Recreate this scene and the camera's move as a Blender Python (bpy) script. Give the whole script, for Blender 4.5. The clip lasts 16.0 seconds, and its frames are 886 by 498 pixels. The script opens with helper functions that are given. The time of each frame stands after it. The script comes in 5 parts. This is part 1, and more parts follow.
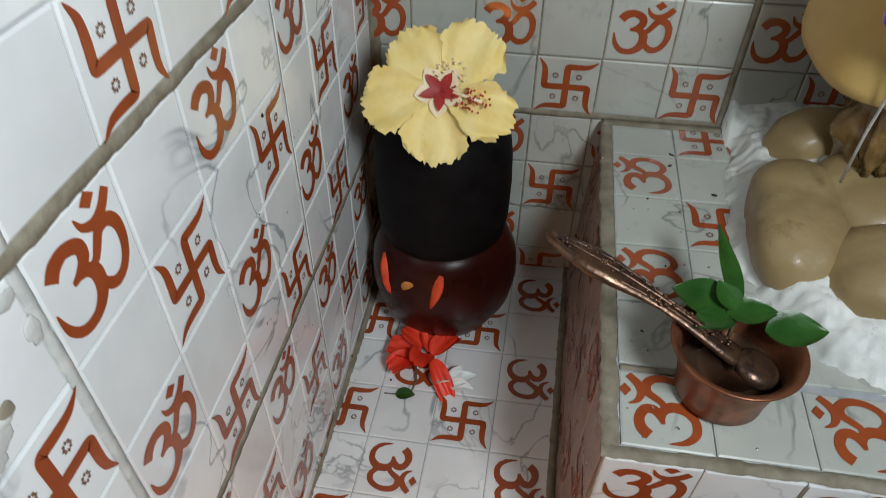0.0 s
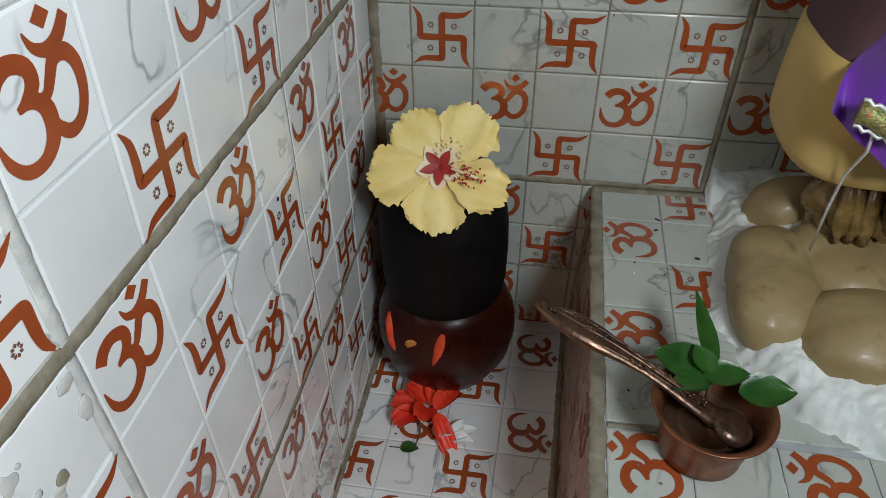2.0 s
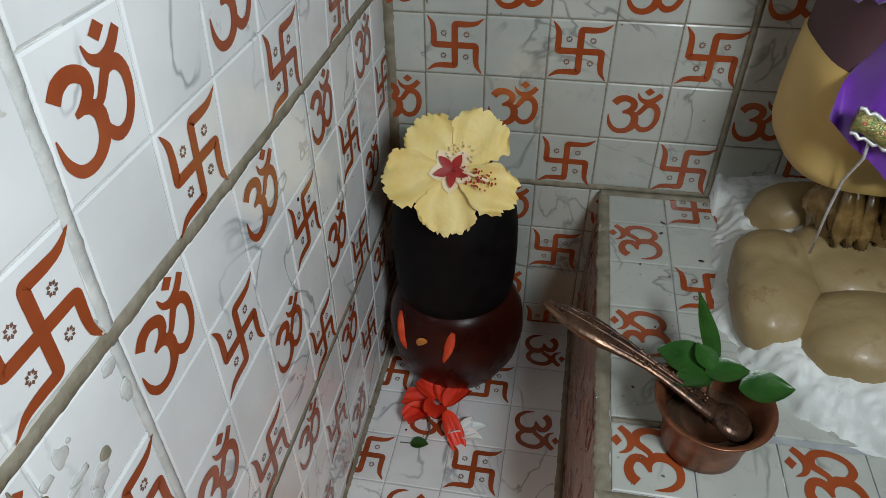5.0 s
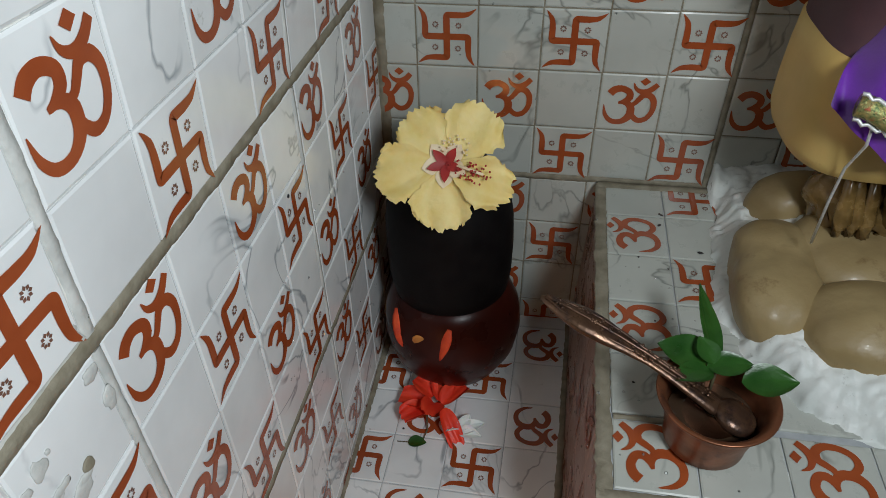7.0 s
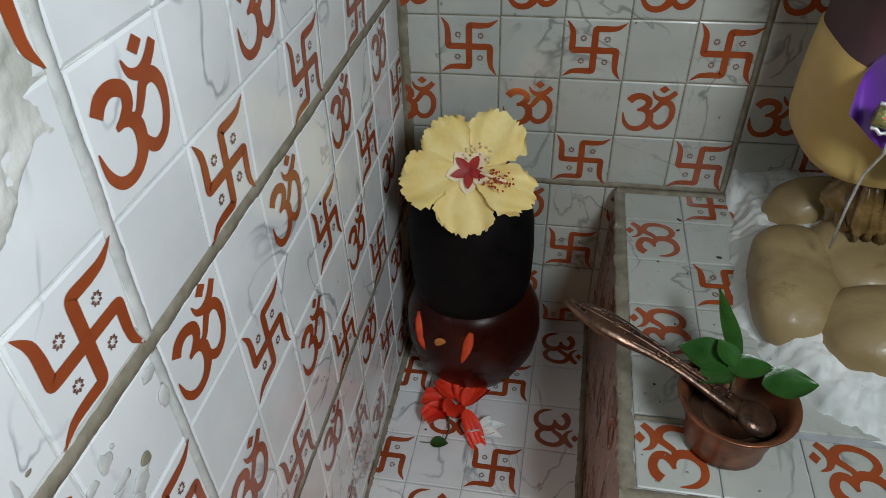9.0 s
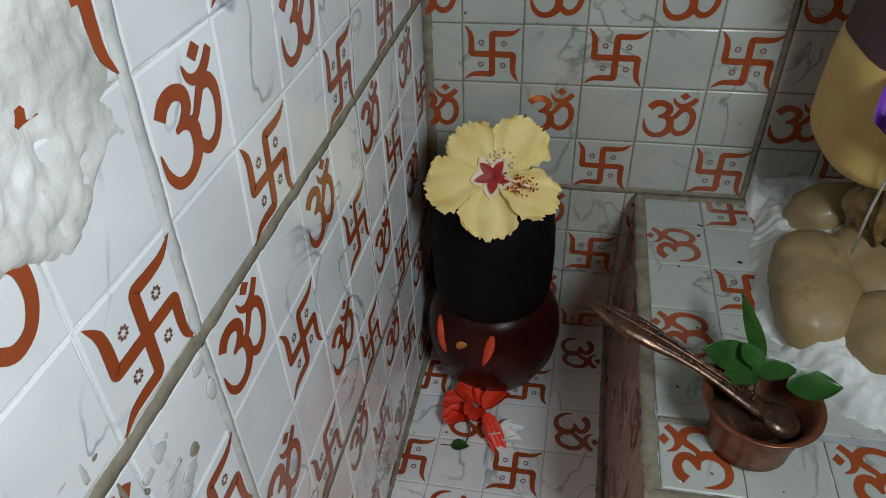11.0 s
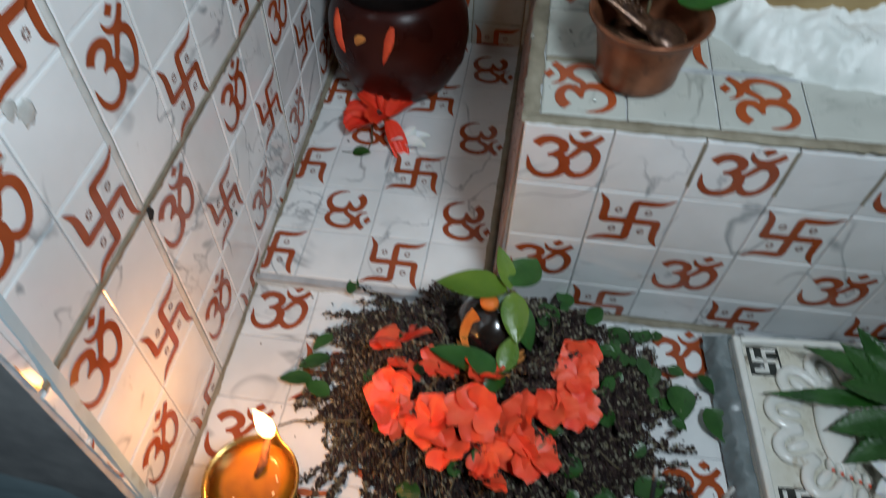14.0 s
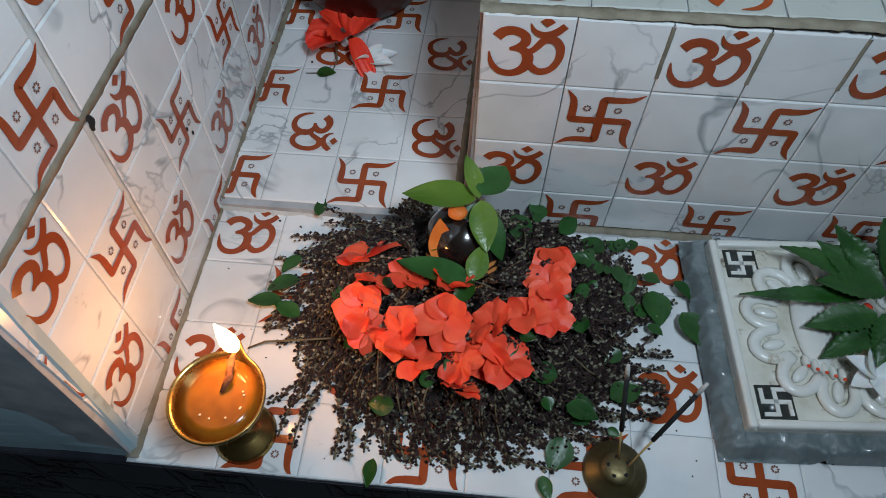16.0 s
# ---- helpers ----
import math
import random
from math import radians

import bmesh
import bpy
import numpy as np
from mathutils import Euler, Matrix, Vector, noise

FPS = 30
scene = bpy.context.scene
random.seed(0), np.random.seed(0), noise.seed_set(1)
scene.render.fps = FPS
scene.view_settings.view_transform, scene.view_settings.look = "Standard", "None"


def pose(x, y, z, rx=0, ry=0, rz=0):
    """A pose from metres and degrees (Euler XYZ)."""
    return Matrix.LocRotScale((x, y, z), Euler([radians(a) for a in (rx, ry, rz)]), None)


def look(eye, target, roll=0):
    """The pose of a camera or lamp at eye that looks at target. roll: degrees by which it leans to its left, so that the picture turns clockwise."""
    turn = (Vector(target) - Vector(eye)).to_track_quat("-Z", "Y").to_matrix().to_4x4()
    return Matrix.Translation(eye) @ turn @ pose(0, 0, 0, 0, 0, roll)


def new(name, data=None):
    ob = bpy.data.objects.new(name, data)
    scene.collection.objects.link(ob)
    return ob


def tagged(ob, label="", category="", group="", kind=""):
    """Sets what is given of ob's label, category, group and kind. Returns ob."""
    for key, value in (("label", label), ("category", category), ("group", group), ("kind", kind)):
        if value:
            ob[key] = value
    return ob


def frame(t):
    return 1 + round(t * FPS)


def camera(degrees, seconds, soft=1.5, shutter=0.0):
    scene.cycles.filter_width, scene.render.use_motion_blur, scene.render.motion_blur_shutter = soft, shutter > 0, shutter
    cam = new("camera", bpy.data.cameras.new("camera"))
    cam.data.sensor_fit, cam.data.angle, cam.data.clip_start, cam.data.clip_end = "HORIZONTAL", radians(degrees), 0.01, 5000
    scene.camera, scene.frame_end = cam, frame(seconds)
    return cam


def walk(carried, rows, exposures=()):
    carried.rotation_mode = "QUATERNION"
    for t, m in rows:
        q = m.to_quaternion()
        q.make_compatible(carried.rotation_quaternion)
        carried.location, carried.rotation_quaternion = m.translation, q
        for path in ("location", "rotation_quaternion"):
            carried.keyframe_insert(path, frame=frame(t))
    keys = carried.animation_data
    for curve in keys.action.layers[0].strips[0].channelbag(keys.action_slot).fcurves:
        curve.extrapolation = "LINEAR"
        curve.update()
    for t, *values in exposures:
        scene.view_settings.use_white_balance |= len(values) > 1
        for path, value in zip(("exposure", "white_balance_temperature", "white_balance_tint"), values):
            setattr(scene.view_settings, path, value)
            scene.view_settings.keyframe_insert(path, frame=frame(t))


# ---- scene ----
cam = camera(66.72, 16.0, soft=0.65, shutter=0.5)
PATH = [
    (0, (0.1262, 0.0813, 0.5007), (-0.0884, 1.3969, -0.7821), -0.57),
    (0.5, (0.1282, 0.0762, 0.5197), (-0.1020, 1.4253, -0.7251), -1.12),
    (1, (0.1316, 0.0738, 0.5265), (-0.0991, 1.4446, -0.6941), -0.98),
    (1.5, (0.1331, 0.0704, 0.5328), (-0.0977, 1.4541, -0.6734), -1.19),
    (2, (0.1342, 0.0674, 0.5359), (-0.1115, 1.4571, -0.6603), -1.49),
    (2.5, (0.1385, 0.0623, 0.5388), (-0.1089, 1.4563, -0.6520), -1.52),
    (3, (0.1386, 0.0599, 0.5410), (-0.1173, 1.4541, -0.6479), -1.66),
    (3.5, (0.1390, 0.0609, 0.5408), (-0.1162, 1.4523, -0.6514), -1.98),
    (4, (0.1390, 0.0593, 0.5457), (-0.1110, 1.4645, -0.6312), -1.47),
    (4.5, (0.1370, 0.0519, 0.5424), (-0.1228, 1.4470, -0.6444), -0.85),
    (4.7, (0.1348, 0.0517, 0.5453), (-0.1368, 1.4449, -0.6411), -1.45),
    (7, (0.1329, 0.0596, 0.5390), (-0.1210, 1.4471, -0.6581), -2.14),
    (7.5, (0.1315, 0.0550, 0.5396), (-0.1316, 1.4403, -0.6580), -2.45),
    (8, (0.1303, 0.0535, 0.5428), (-0.1356, 1.4428, -0.6496), -2.53),
    (8.5, (0.1298, 0.0526, 0.5438), (-0.1406, 1.4443, -0.6447), -2.74),
    (8.7, (0.1283, 0.0516, 0.5461), (-0.1503, 1.4388, -0.6457), -2.83),
    (10.8, (0.1191, 0.0375, 0.5531), (-0.1953, 1.4443, -0.6065), -3.57),
    (11, (0.1172, 0.0392, 0.5522), (-0.2001, 1.4352, -0.6195), -3.52),
    (11.5, (0.1127, 0.0375, 0.5498), (-0.1951, 1.4294, -0.6294), -3.22),
    (12, (0.1164, 0.0377, 0.5423), (-0.1671, 1.4209, -0.6531), -2.60),
    (12.5, (0.1177, 0.0390, 0.5355), (-0.1466, 1.4083, -0.6801), -2.28),
    (13, (0.1233, 0.0329, 0.5235), (-0.1390, 1.3650, -0.7332), -2.20),
    (13.5, (0.1429, 0.0139, 0.4862), (-0.0555, 1.2708, -0.8567), -0.07),
    (14, (0.1730, -0.0216, 0.4396), (0.0193, 1.0874, -1.0331), 0.12),
    (14.5, (0.1883, -0.0335, 0.4277), (0.0493, 1.0235, -1.0842), 0.09),
    (15, (0.1947, -0.0346, 0.4187), (0.0856, 1.0003, -1.1108), 0.94),
    (15.5, (0.1927, -0.0311, 0.4109), (0.0928, 0.9806, -1.1348), 0.39),
    (16, (0.1909, -0.0336, 0.4130), (0.0707, 0.9708, -1.1359), -1.26),
]
LIGHTNESS = [(0, -0.46, 6500, 10), (1, -0.60, 6500, 10), (3.5, -0.70, 6500, 10), (7.5, -0.79, 6480, 10), (8.5, -0.82, 6450, 10), (11, -1.00, 6400, 10), (12, -1.12, 6380, 10),
             (13, -1.02, 6350, 9), (13.5, -0.82, 6250, 8), (14, -0.48, 6000, 7), (15, -0.52, 5750, 6), (16, -0.52, 5650, 6)]
walk(cam, [(t, look(eye, target, roll)) for t, eye, target, roll in PATH], LIGHTNESS)

# ---- light ----
world = bpy.data.worlds.new("world")
scene.world = world
world.use_nodes = True
world.node_tree.nodes["Background"].inputs[0].default_value = (0.62, 0.72, 0.80, 1)
world.node_tree.nodes["Background"].inputs[1].default_value = 0.05


def lamp(name, kind, m, energy, colour, size):
    data = bpy.data.lights.new(name, kind)
    data.energy, data.color = energy, colour
    if kind == "AREA":
        data.shape, data.size = "DISK", size
    else:
        data.shadow_soft_size = size
    ob = new(name, data)
    ob.matrix_world = m
    return ob


LAMP = Vector((0.362, -0.025, 0.662))
lamp("room_bulb_light", "AREA", look(LAMP, (0.00, 0.30, 0.40)), 4.8, (0.88, 0.96, 1.0), 0.16)
FLAME = Vector((0.0540, 0.1175, 0.0810))
lamp("flame_light", "POINT", pose(*FLAME), 0.31, (1.0, 0.37, 0.075), 0.006)


# ---- materials ----
def nodes_of(name):
    m = bpy.data.materials.new(name)
    m.use_nodes = True
    return m, m.node_tree.nodes, m.node_tree.links, m.node_tree.nodes["Principled BSDF"]


def surface(name, a, b, rough=0.5, metal=0.0, scale=40.0, bump=0.1, bump_scale=200.0, dirt=None, dirt_scale=12.0,
            dirt_at=0.62, coat=0.0, island=0.0, sheen=0.0, sub=0.0, spec=0.5, rough_var=0.12, bump_dist=0.001):
    """Two tones mixed by noise, stains over them, fine relief."""
    m, n, l, p = nodes_of(name)
    geo = n.new("ShaderNodeNewGeometry")
    tex = n.new("ShaderNodeTexNoise")
    tex.inputs["Scale"].default_value, tex.inputs["Detail"].default_value = scale, 6
    l.new(geo.outputs["Position"], tex.inputs["Vector"])
    ramp = n.new("ShaderNodeValToRGB")
    ramp.color_ramp.elements[0].position, ramp.color_ramp.elements[1].position = 0.33, 0.67
    ramp.color_ramp.elements[0].color, ramp.color_ramp.elements[1].color = (*a, 1), (*b, 1)
    l.new(tex.outputs["Fac"], ramp.inputs["Fac"])
    colour = ramp.outputs["Color"]
    if dirt:
        d = n.new("ShaderNodeTexNoise")
        d.inputs["Scale"].default_value, d.inputs["Detail"].default_value, d.inputs["Roughness"].default_value = dirt_scale, 8, 0.7
        l.new(geo.outputs["Position"], d.inputs["Vector"])
        dr = n.new("ShaderNodeMapRange")
        dr.inputs["From Min"].default_value, dr.inputs["From Max"].default_value = dirt_at, dirt_at + 0.12
        l.new(d.outputs["Fac"], dr.inputs["Value"])
        mix = n.new("ShaderNodeMix")
        mix.data_type = "RGBA"
        l.new(dr.outputs["Result"], mix.inputs["Factor"])
        l.new(colour, mix.inputs["A"])
        mix.inputs["B"].default_value = (*dirt, 1)
        colour = mix.outputs["Result"]
    if island:
        hs = n.new("ShaderNodeHueSaturation")
        mr = n.new("ShaderNodeMapRange")
        mr.inputs["To Min"].default_value, mr.inputs["To Max"].default_value = 1 - island, 1 + island
        l.new(geo.outputs["Random Per Island"], mr.inputs["Value"])
        l.new(mr.outputs["Result"], hs.inputs["Value"])
        l.new(colour, hs.inputs["Color"])
        colour = hs.outputs["Color"]
    l.new(colour, p.inputs["Base Color"])
    rr = n.new("ShaderNodeMapRange")
    rr.inputs["To Min"].default_value, rr.inputs["To Max"].default_value = max(0.02, rough - rough_var), min(1, rough + rough_var)
    l.new(tex.outputs["Fac"], rr.inputs["Value"])
    l.new(rr.outputs["Result"], p.inputs["Roughness"])
    p.inputs["Metallic"].default_value = metal
    p.inputs["Coat Weight"].default_value = coat
    p.inputs["Coat Roughness"].default_value = 0.08
    p.inputs["Sheen Weight"].default_value = sheen
    p.inputs["Specular IOR Level"].default_value = spec
    if sub:
        p.inputs["Subsurface Weight"].default_value = sub
        p.inputs["Subsurface Radius"].default_value = (0.01, 0.006, 0.003)
        p.inputs["Subsurface Scale"].default_value = 0.3
    if bump:
        bt = n.new("ShaderNodeTexNoise")
        bt.inputs["Scale"].default_value, bt.inputs["Detail"].default_value = bump_scale, 5
        l.new(geo.outputs["Position"], bt.inputs["Vector"])
        bn = n.new("ShaderNodeBump")
        bn.inputs["Strength"].default_value, bn.inputs["Distance"].default_value = bump, bump_dist
        l.new(bt.outputs["Fac"], bn.inputs["Height"])
        l.new(bn.outputs["Normal"], p.inputs["Normal"])
    return m


def marble_tile(name, base, vein, gloss=(0.10, 0.28)):
    """Glazed white tile with thin grey veins, faint clouds and grime spots."""
    m, n, l, p = nodes_of(name)
    geo = n.new("ShaderNodeNewGeometry")
    info = n.new("ShaderNodeObjectInfo")
    cloud = n.new("ShaderNodeTexNoise")
    cloud.inputs["Scale"].default_value, cloud.inputs["Detail"].default_value = 22, 5
    l.new(geo.outputs["Position"], cloud.inputs["Vector"])
    ramp = n.new("ShaderNodeValToRGB")
    ramp.color_ramp.elements[0].position, ramp.color_ramp.elements[1].position = 0.3, 0.7
    ramp.color_ramp.elements[0].color = (*[c * 0.86 for c in base], 1)
    ramp.color_ramp.elements[1].color = (*base, 1)
    l.new(cloud.outputs["Fac"], ramp.inputs["Fac"])
    vt = n.new("ShaderNodeTexNoise")
    vt.inputs["Scale"].default_value, vt.inputs["Detail"].default_value, vt.inputs["Distortion"].default_value = 11, 4, 0.8
    l.new(geo.outputs["Position"], vt.inputs["Vector"])
    sub = n.new("ShaderNodeMath")
    sub.operation = "SUBTRACT"
    sub.inputs[1].default_value = 0.5
    l.new(vt.outputs["Fac"], sub.inputs[0])
    ab = n.new("ShaderNodeMath")
    ab.operation = "ABSOLUTE"
    l.new(sub.outputs[0], ab.inputs[0])
    mr = n.new("ShaderNodeMapRange")
    mr.inputs["From Min"].default_value, mr.inputs["From Max"].default_value = 0.0, 0.016
    mr.inputs["To Min"].default_value, mr.inputs["To Max"].default_value = 0.85, 0.0
    l.new(ab.outputs[0], mr.inputs["Value"])
    gate = n.new("ShaderNodeTexNoise")
    gate.inputs["Scale"].default_value = 14
    l.new(geo.outputs["Position"], gate.inputs["Vector"])
    gr = n.new("ShaderNodeMapRange")
    gr.inputs["From Min"].default_value, gr.inputs["From Max"].default_value = 0.42, 0.58
    l.new(gate.outputs["Fac"], gr.inputs["Value"])
    mul = n.new("ShaderNodeMath")
    mul.operation = "MULTIPLY"
    l.new(mr.outputs["Result"], mul.inputs[0])
    l.new(gr.outputs["Result"], mul.inputs[1])
    mix = n.new("ShaderNodeMix")
    mix.data_type = "RGBA"
    l.new(mul.outputs[0], mix.inputs["Factor"])
    l.new(ramp.outputs["Color"], mix.inputs["A"])
    mix.inputs["B"].default_value = (*vein, 1)
    grime = n.new("ShaderNodeTexNoise")
    grime.inputs["Scale"].default_value, grime.inputs["Detail"].default_value, grime.inputs["Roughness"].default_value = 38, 8, 0.75
    l.new(geo.outputs["Position"], grime.inputs["Vector"])
    gm = n.new("ShaderNodeMapRange")
    gm.inputs["From Min"].default_value, gm.inputs["From Max"].default_value, gm.inputs["To Max"].default_value = 0.66, 0.76, 0.7
    l.new(grime.outputs["Fac"], gm.inputs["Value"])
    mix2 = n.new("ShaderNodeMix")
    mix2.data_type = "RGBA"
    l.new(gm.outputs["Result"], mix2.inputs["Factor"])
    l.new(mix.outputs["Result"], mix2.inputs["A"])
    mix2.inputs["B"].default_value = (0.24, 0.23, 0.17, 1)
    hs = n.new("ShaderNodeHueSaturation")
    vr = n.new("ShaderNodeMapRange")
    vr.inputs["To Min"].default_value, vr.inputs["To Max"].default_value = 0.93, 1.04
    l.new(info.outputs["Random"], vr.inputs["Value"])
    l.new(vr.outputs["Result"], hs.inputs["Value"])
    l.new(mix2.outputs["Result"], hs.inputs["Color"])
    l.new(hs.outputs["Color"], p.inputs["Base Color"])
    rr = n.new("ShaderNodeMapRange")
    rr.inputs["From Min"].default_value, rr.inputs["From Max"].default_value = 0.35, 0.7
    rr.inputs["To Min"].default_value, rr.inputs["To Max"].default_value = gloss
    l.new(grime.outputs["Fac"], rr.inputs["Value"])
    l.new(rr.outputs["Result"], p.inputs["Roughness"])
    bt = n.new("ShaderNodeTexNoise")
    bt.inputs["Scale"].default_value, bt.inputs["Detail"].default_value = 60, 3
    l.new(geo.outputs["Position"], bt.inputs["Vector"])
    bn = n.new("ShaderNodeBump")
    bn.inputs["Strength"].default_value, bn.inputs["Distance"].default_value = 0.12, 0.001
    l.new(bt.outputs["Fac"], bn.inputs["Height"])
    l.new(bn.outputs["Normal"], p.inputs["Normal"])
    return m


M_TILE = marble_tile("glazed_marble_tile", (0.85, 0.87, 0.87), (0.28, 0.31, 0.33), (0.07, 0.24))
M_GROOVE = surface("groove", (0.34, 0.36, 0.38), (0.50, 0.52, 0.53), 0.6, scale=60, dirt=(0.22, 0.2, 0.15), dirt_scale=18)
# darker copy of the tile: a dirt film plus weaker light, both in the colour
M_DIMTILE = marble_tile("dirty_shaded_tile", (0.50, 0.515, 0.47), (0.18, 0.19, 0.17), (0.22, 0.50))
# brown for the platform's side: stains and the side's shade in one colour
M_STAINSHADETILE = marble_tile("stained_shaded_tile", (0.34, 0.225, 0.18), (0.13, 0.075, 0.055), (0.22, 0.5))
M_GROUT = surface("grout", (0.18, 0.155, 0.105), (0.29, 0.26, 0.195), 0.8, scale=90, bump=0.6, bump_scale=350, dirt=(0.14, 0.12, 0.08), dirt_scale=30, dirt_at=0.6)
M_PALEGROUT = surface("pale_grout", (0.46, 0.47, 0.45), (0.60, 0.60, 0.57), 0.75, scale=90, bump=0.5, bump_scale=350, dirt=(0.26, 0.25, 0.20), dirt_scale=30, dirt_at=0.6)
M_PRINT = surface("printed_glaze", (0.29, 0.058, 0.017), (0.36, 0.078, 0.023), 0.18, scale=50, bump=0.0, rough_var=0.06)
M_SPECK = surface("printed_rosette", (0.17, 0.085, 0.06), (0.24, 0.12, 0.09), 0.2, scale=80, bump=0.0)
M_CEMENT = surface("cement", (0.11, 0.14, 0.145), (0.20, 0.23, 0.235), 0.55, scale=35, bump=0.7, bump_scale=120, dirt=(0.45, 0.46, 0.44), dirt_scale=22, dirt_at=0.63, coat=0.25, bump_dist=0.002)
M_PLASTER = surface("lime_plaster", (0.60, 0.63, 0.60), (0.80, 0.81, 0.78), 0.5, scale=30, bump=0.40, bump_scale=110, dirt=(0.15, 0.15, 0.12), dirt_scale=75, dirt_at=0.615, bump_dist=0.002)
M_OLDPLASTER = surface("stained_lime_plaster", (0.50, 0.50, 0.45), (0.82, 0.82, 0.79), 0.55, scale=26, bump=0.5, bump_scale=150, dirt=(0.24, 0.22, 0.16), dirt_scale=34, dirt_at=0.60, bump_dist=0.002)
M_BLUE = surface("blue_grey_paint", (0.36, 0.50, 0.56), (0.44, 0.58, 0.64), 0.45, scale=18, bump=0.35, bump_scale=60, dirt=(0.27, 0.33, 0.34), dirt_scale=20, dirt_at=0.62)
# near-black that carries the shade below the floor's edge
M_DARK = surface("shaded_shelf_front", (0.012, 0.013, 0.017), (0.028, 0.028, 0.034), 0.25, scale=25, bump=0.15, bump_scale=70)
M_ROOM = surface("room_paint", (0.17, 0.18, 0.19), (0.22, 0.23, 0.24), 0.8, scale=6, bump=0.2, bump_scale=30)
M_BLACK = surface("black_stone", (0.003, 0.0025, 0.003), (0.007, 0.006, 0.006), 0.6, scale=60, bump=0.25, bump_scale=140, spec=0.12)
M_BROWN = surface("oiled_brown_stone", (0.026, 0.0042, 0.0026), (0.042, 0.0070, 0.004), 0.30, scale=35, bump=0.2, bump_scale=110, spec=0.22)
M_TILAK = surface("vermilion_paste", (0.62, 0.05, 0.015), (0.78, 0.09, 0.02), 0.7, scale=120, bump=0.6, bump_scale=400)
M_OCHRE = surface("sandal_paste", (0.45, 0.16, 0.03), (0.6, 0.24, 0.05), 0.7, scale=120, bump=0.6, bump_scale=400)
M_COPPER = surface("aged_copper", (0.30, 0.115, 0.055), (0.18, 0.070, 0.034), 0.36, 0.65, scale=70, bump=0.2, bump_scale=160, dirt=(0.10, 0.045, 0.03), dirt_scale=45, dirt_at=0.56)
M_SPOON = surface("browned_copper", (0.15, 0.08, 0.045), (0.085, 0.045, 0.028), 0.30, 0.6, scale=120, bump=0.35, bump_scale=260, dirt=(0.045, 0.026, 0.02), dirt_scale=90, dirt_at=0.5)
M_BRASS = surface("aged_brass", (0.50, 0.34, 0.11), (0.34, 0.23, 0.08), 0.28, 0.95, scale=60, bump=0.15, bump_scale=150, dirt=(0.16, 0.12, 0.05), dirt_scale=40, dirt_at=0.58)
M_DULLBRASS = surface("dull_brass", (0.20, 0.16, 0.07), (0.12, 0.10, 0.05), 0.45, 0.8, scale=80, bump=0.3, bump_scale=200, dirt=(0.05, 0.04, 0.03), dirt_scale=50)
M_GHEE = surface("melted_ghee", (0.22, 0.075, 0.005), (0.33, 0.125, 0.008), 0.15, scale=70, bump=0.0, sub=0.1, coat=0.3, spec=0.3)
M_YELLOW = surface("yellow_petal", (0.82, 0.62, 0.20), (0.88, 0.72, 0.32), 0.6, scale=55, bump=0.5, bump_scale=300, sub=0.15)
M_CRIMSON = surface("crimson_throat", (0.30, 0.012, 0.012), (0.44, 0.03, 0.022), 0.6, scale=80)
M_PALE = surface("pale_throat", (0.84, 0.66, 0.42), (0.88, 0.74, 0.52), 0.6, scale=80)
M_RED = surface("orange_red_petal", (0.80, 0.055, 0.022), (0.90, 0.12, 0.045), 0.5, scale=60, bump=0.4, bump_scale=260, sub=0.2, island=0.12)
M_DEEPRED = surface("red_petal", (0.66, 0.025, 0.012), (0.80, 0.06, 0.02), 0.45, scale=60, bump=0.4, bump_scale=260, sub=0.15, island=0.15)
M_WHITEP = surface("white_petal", (0.78, 0.80, 0.78), (0.86, 0.87, 0.85), 0.5, scale=70, bump=0.3, bump_scale=250, sub=0.2)
M_LEAF = surface("green_leaf", (0.014, 0.062, 0.009), (0.030, 0.105, 0.016), 0.32, scale=60, bump=0.4, bump_scale=220, island=0.2)
M_LEAFY = surface("yellow_green_leaf", (0.07, 0.15, 0.015), (0.13, 0.21, 0.02), 0.3, scale=40, bump=0.4, bump_scale=220, island=0.15)
M_DARKLEAF = surface("dark_green_leaf", (0.018, 0.065, 0.012), (0.035, 0.11, 0.02), 0.35, scale=60, bump=0.4, bump_scale=220, island=0.25)
M_SEED = surface("dried_basil", (0.014, 0.008, 0.009), (0.048, 0.029, 0.026), 0.5, scale=150, bump=0.3, bump_scale=500, island=0.6)
M_HUSK = surface("pale_basil_husk", (0.16, 0.15, 0.10), (0.30, 0.28, 0.21), 0.6, scale=200, island=0.4)
M_STEM = surface("basil_stem", (0.10, 0.07, 0.045), (0.15, 0.13, 0.065), 0.7, scale=90, island=0.4)
M_CREAM = surface("cream_painted_stone", (0.27, 0.190, 0.085), (0.37, 0.275, 0.135), 0.46, scale=18, bump=0.5, bump_scale=80, dirt=(0.17, 0.10, 0.04), dirt_scale=26, dirt_at=0.575, coat=0.08, bump_dist=0.002)
M_PURPLE = surface("purple_satin", (0.12, 0.018, 0.30), (0.17, 0.03, 0.40), 0.35, scale=30, bump=0.2, bump_scale=500, sheen=0.3)
M_MAROON = surface("brown_band", (0.060, 0.024, 0.030), (0.085, 0.034, 0.040), 0.6, scale=40)
M_TRIM = surface("sequin_trim", (0.12, 0.22, 0.08), (0.55, 0.42, 0.16), 0.3, 0.6, scale=420, bump=0.8, bump_scale=900, dirt=(0.45, 0.06, 0.04), dirt_scale=180, dirt_at=0.56)
M_THREAD = surface("silver_thread", (0.6, 0.6, 0.6), (0.8, 0.8, 0.78), 0.4, 0.3, scale=300)
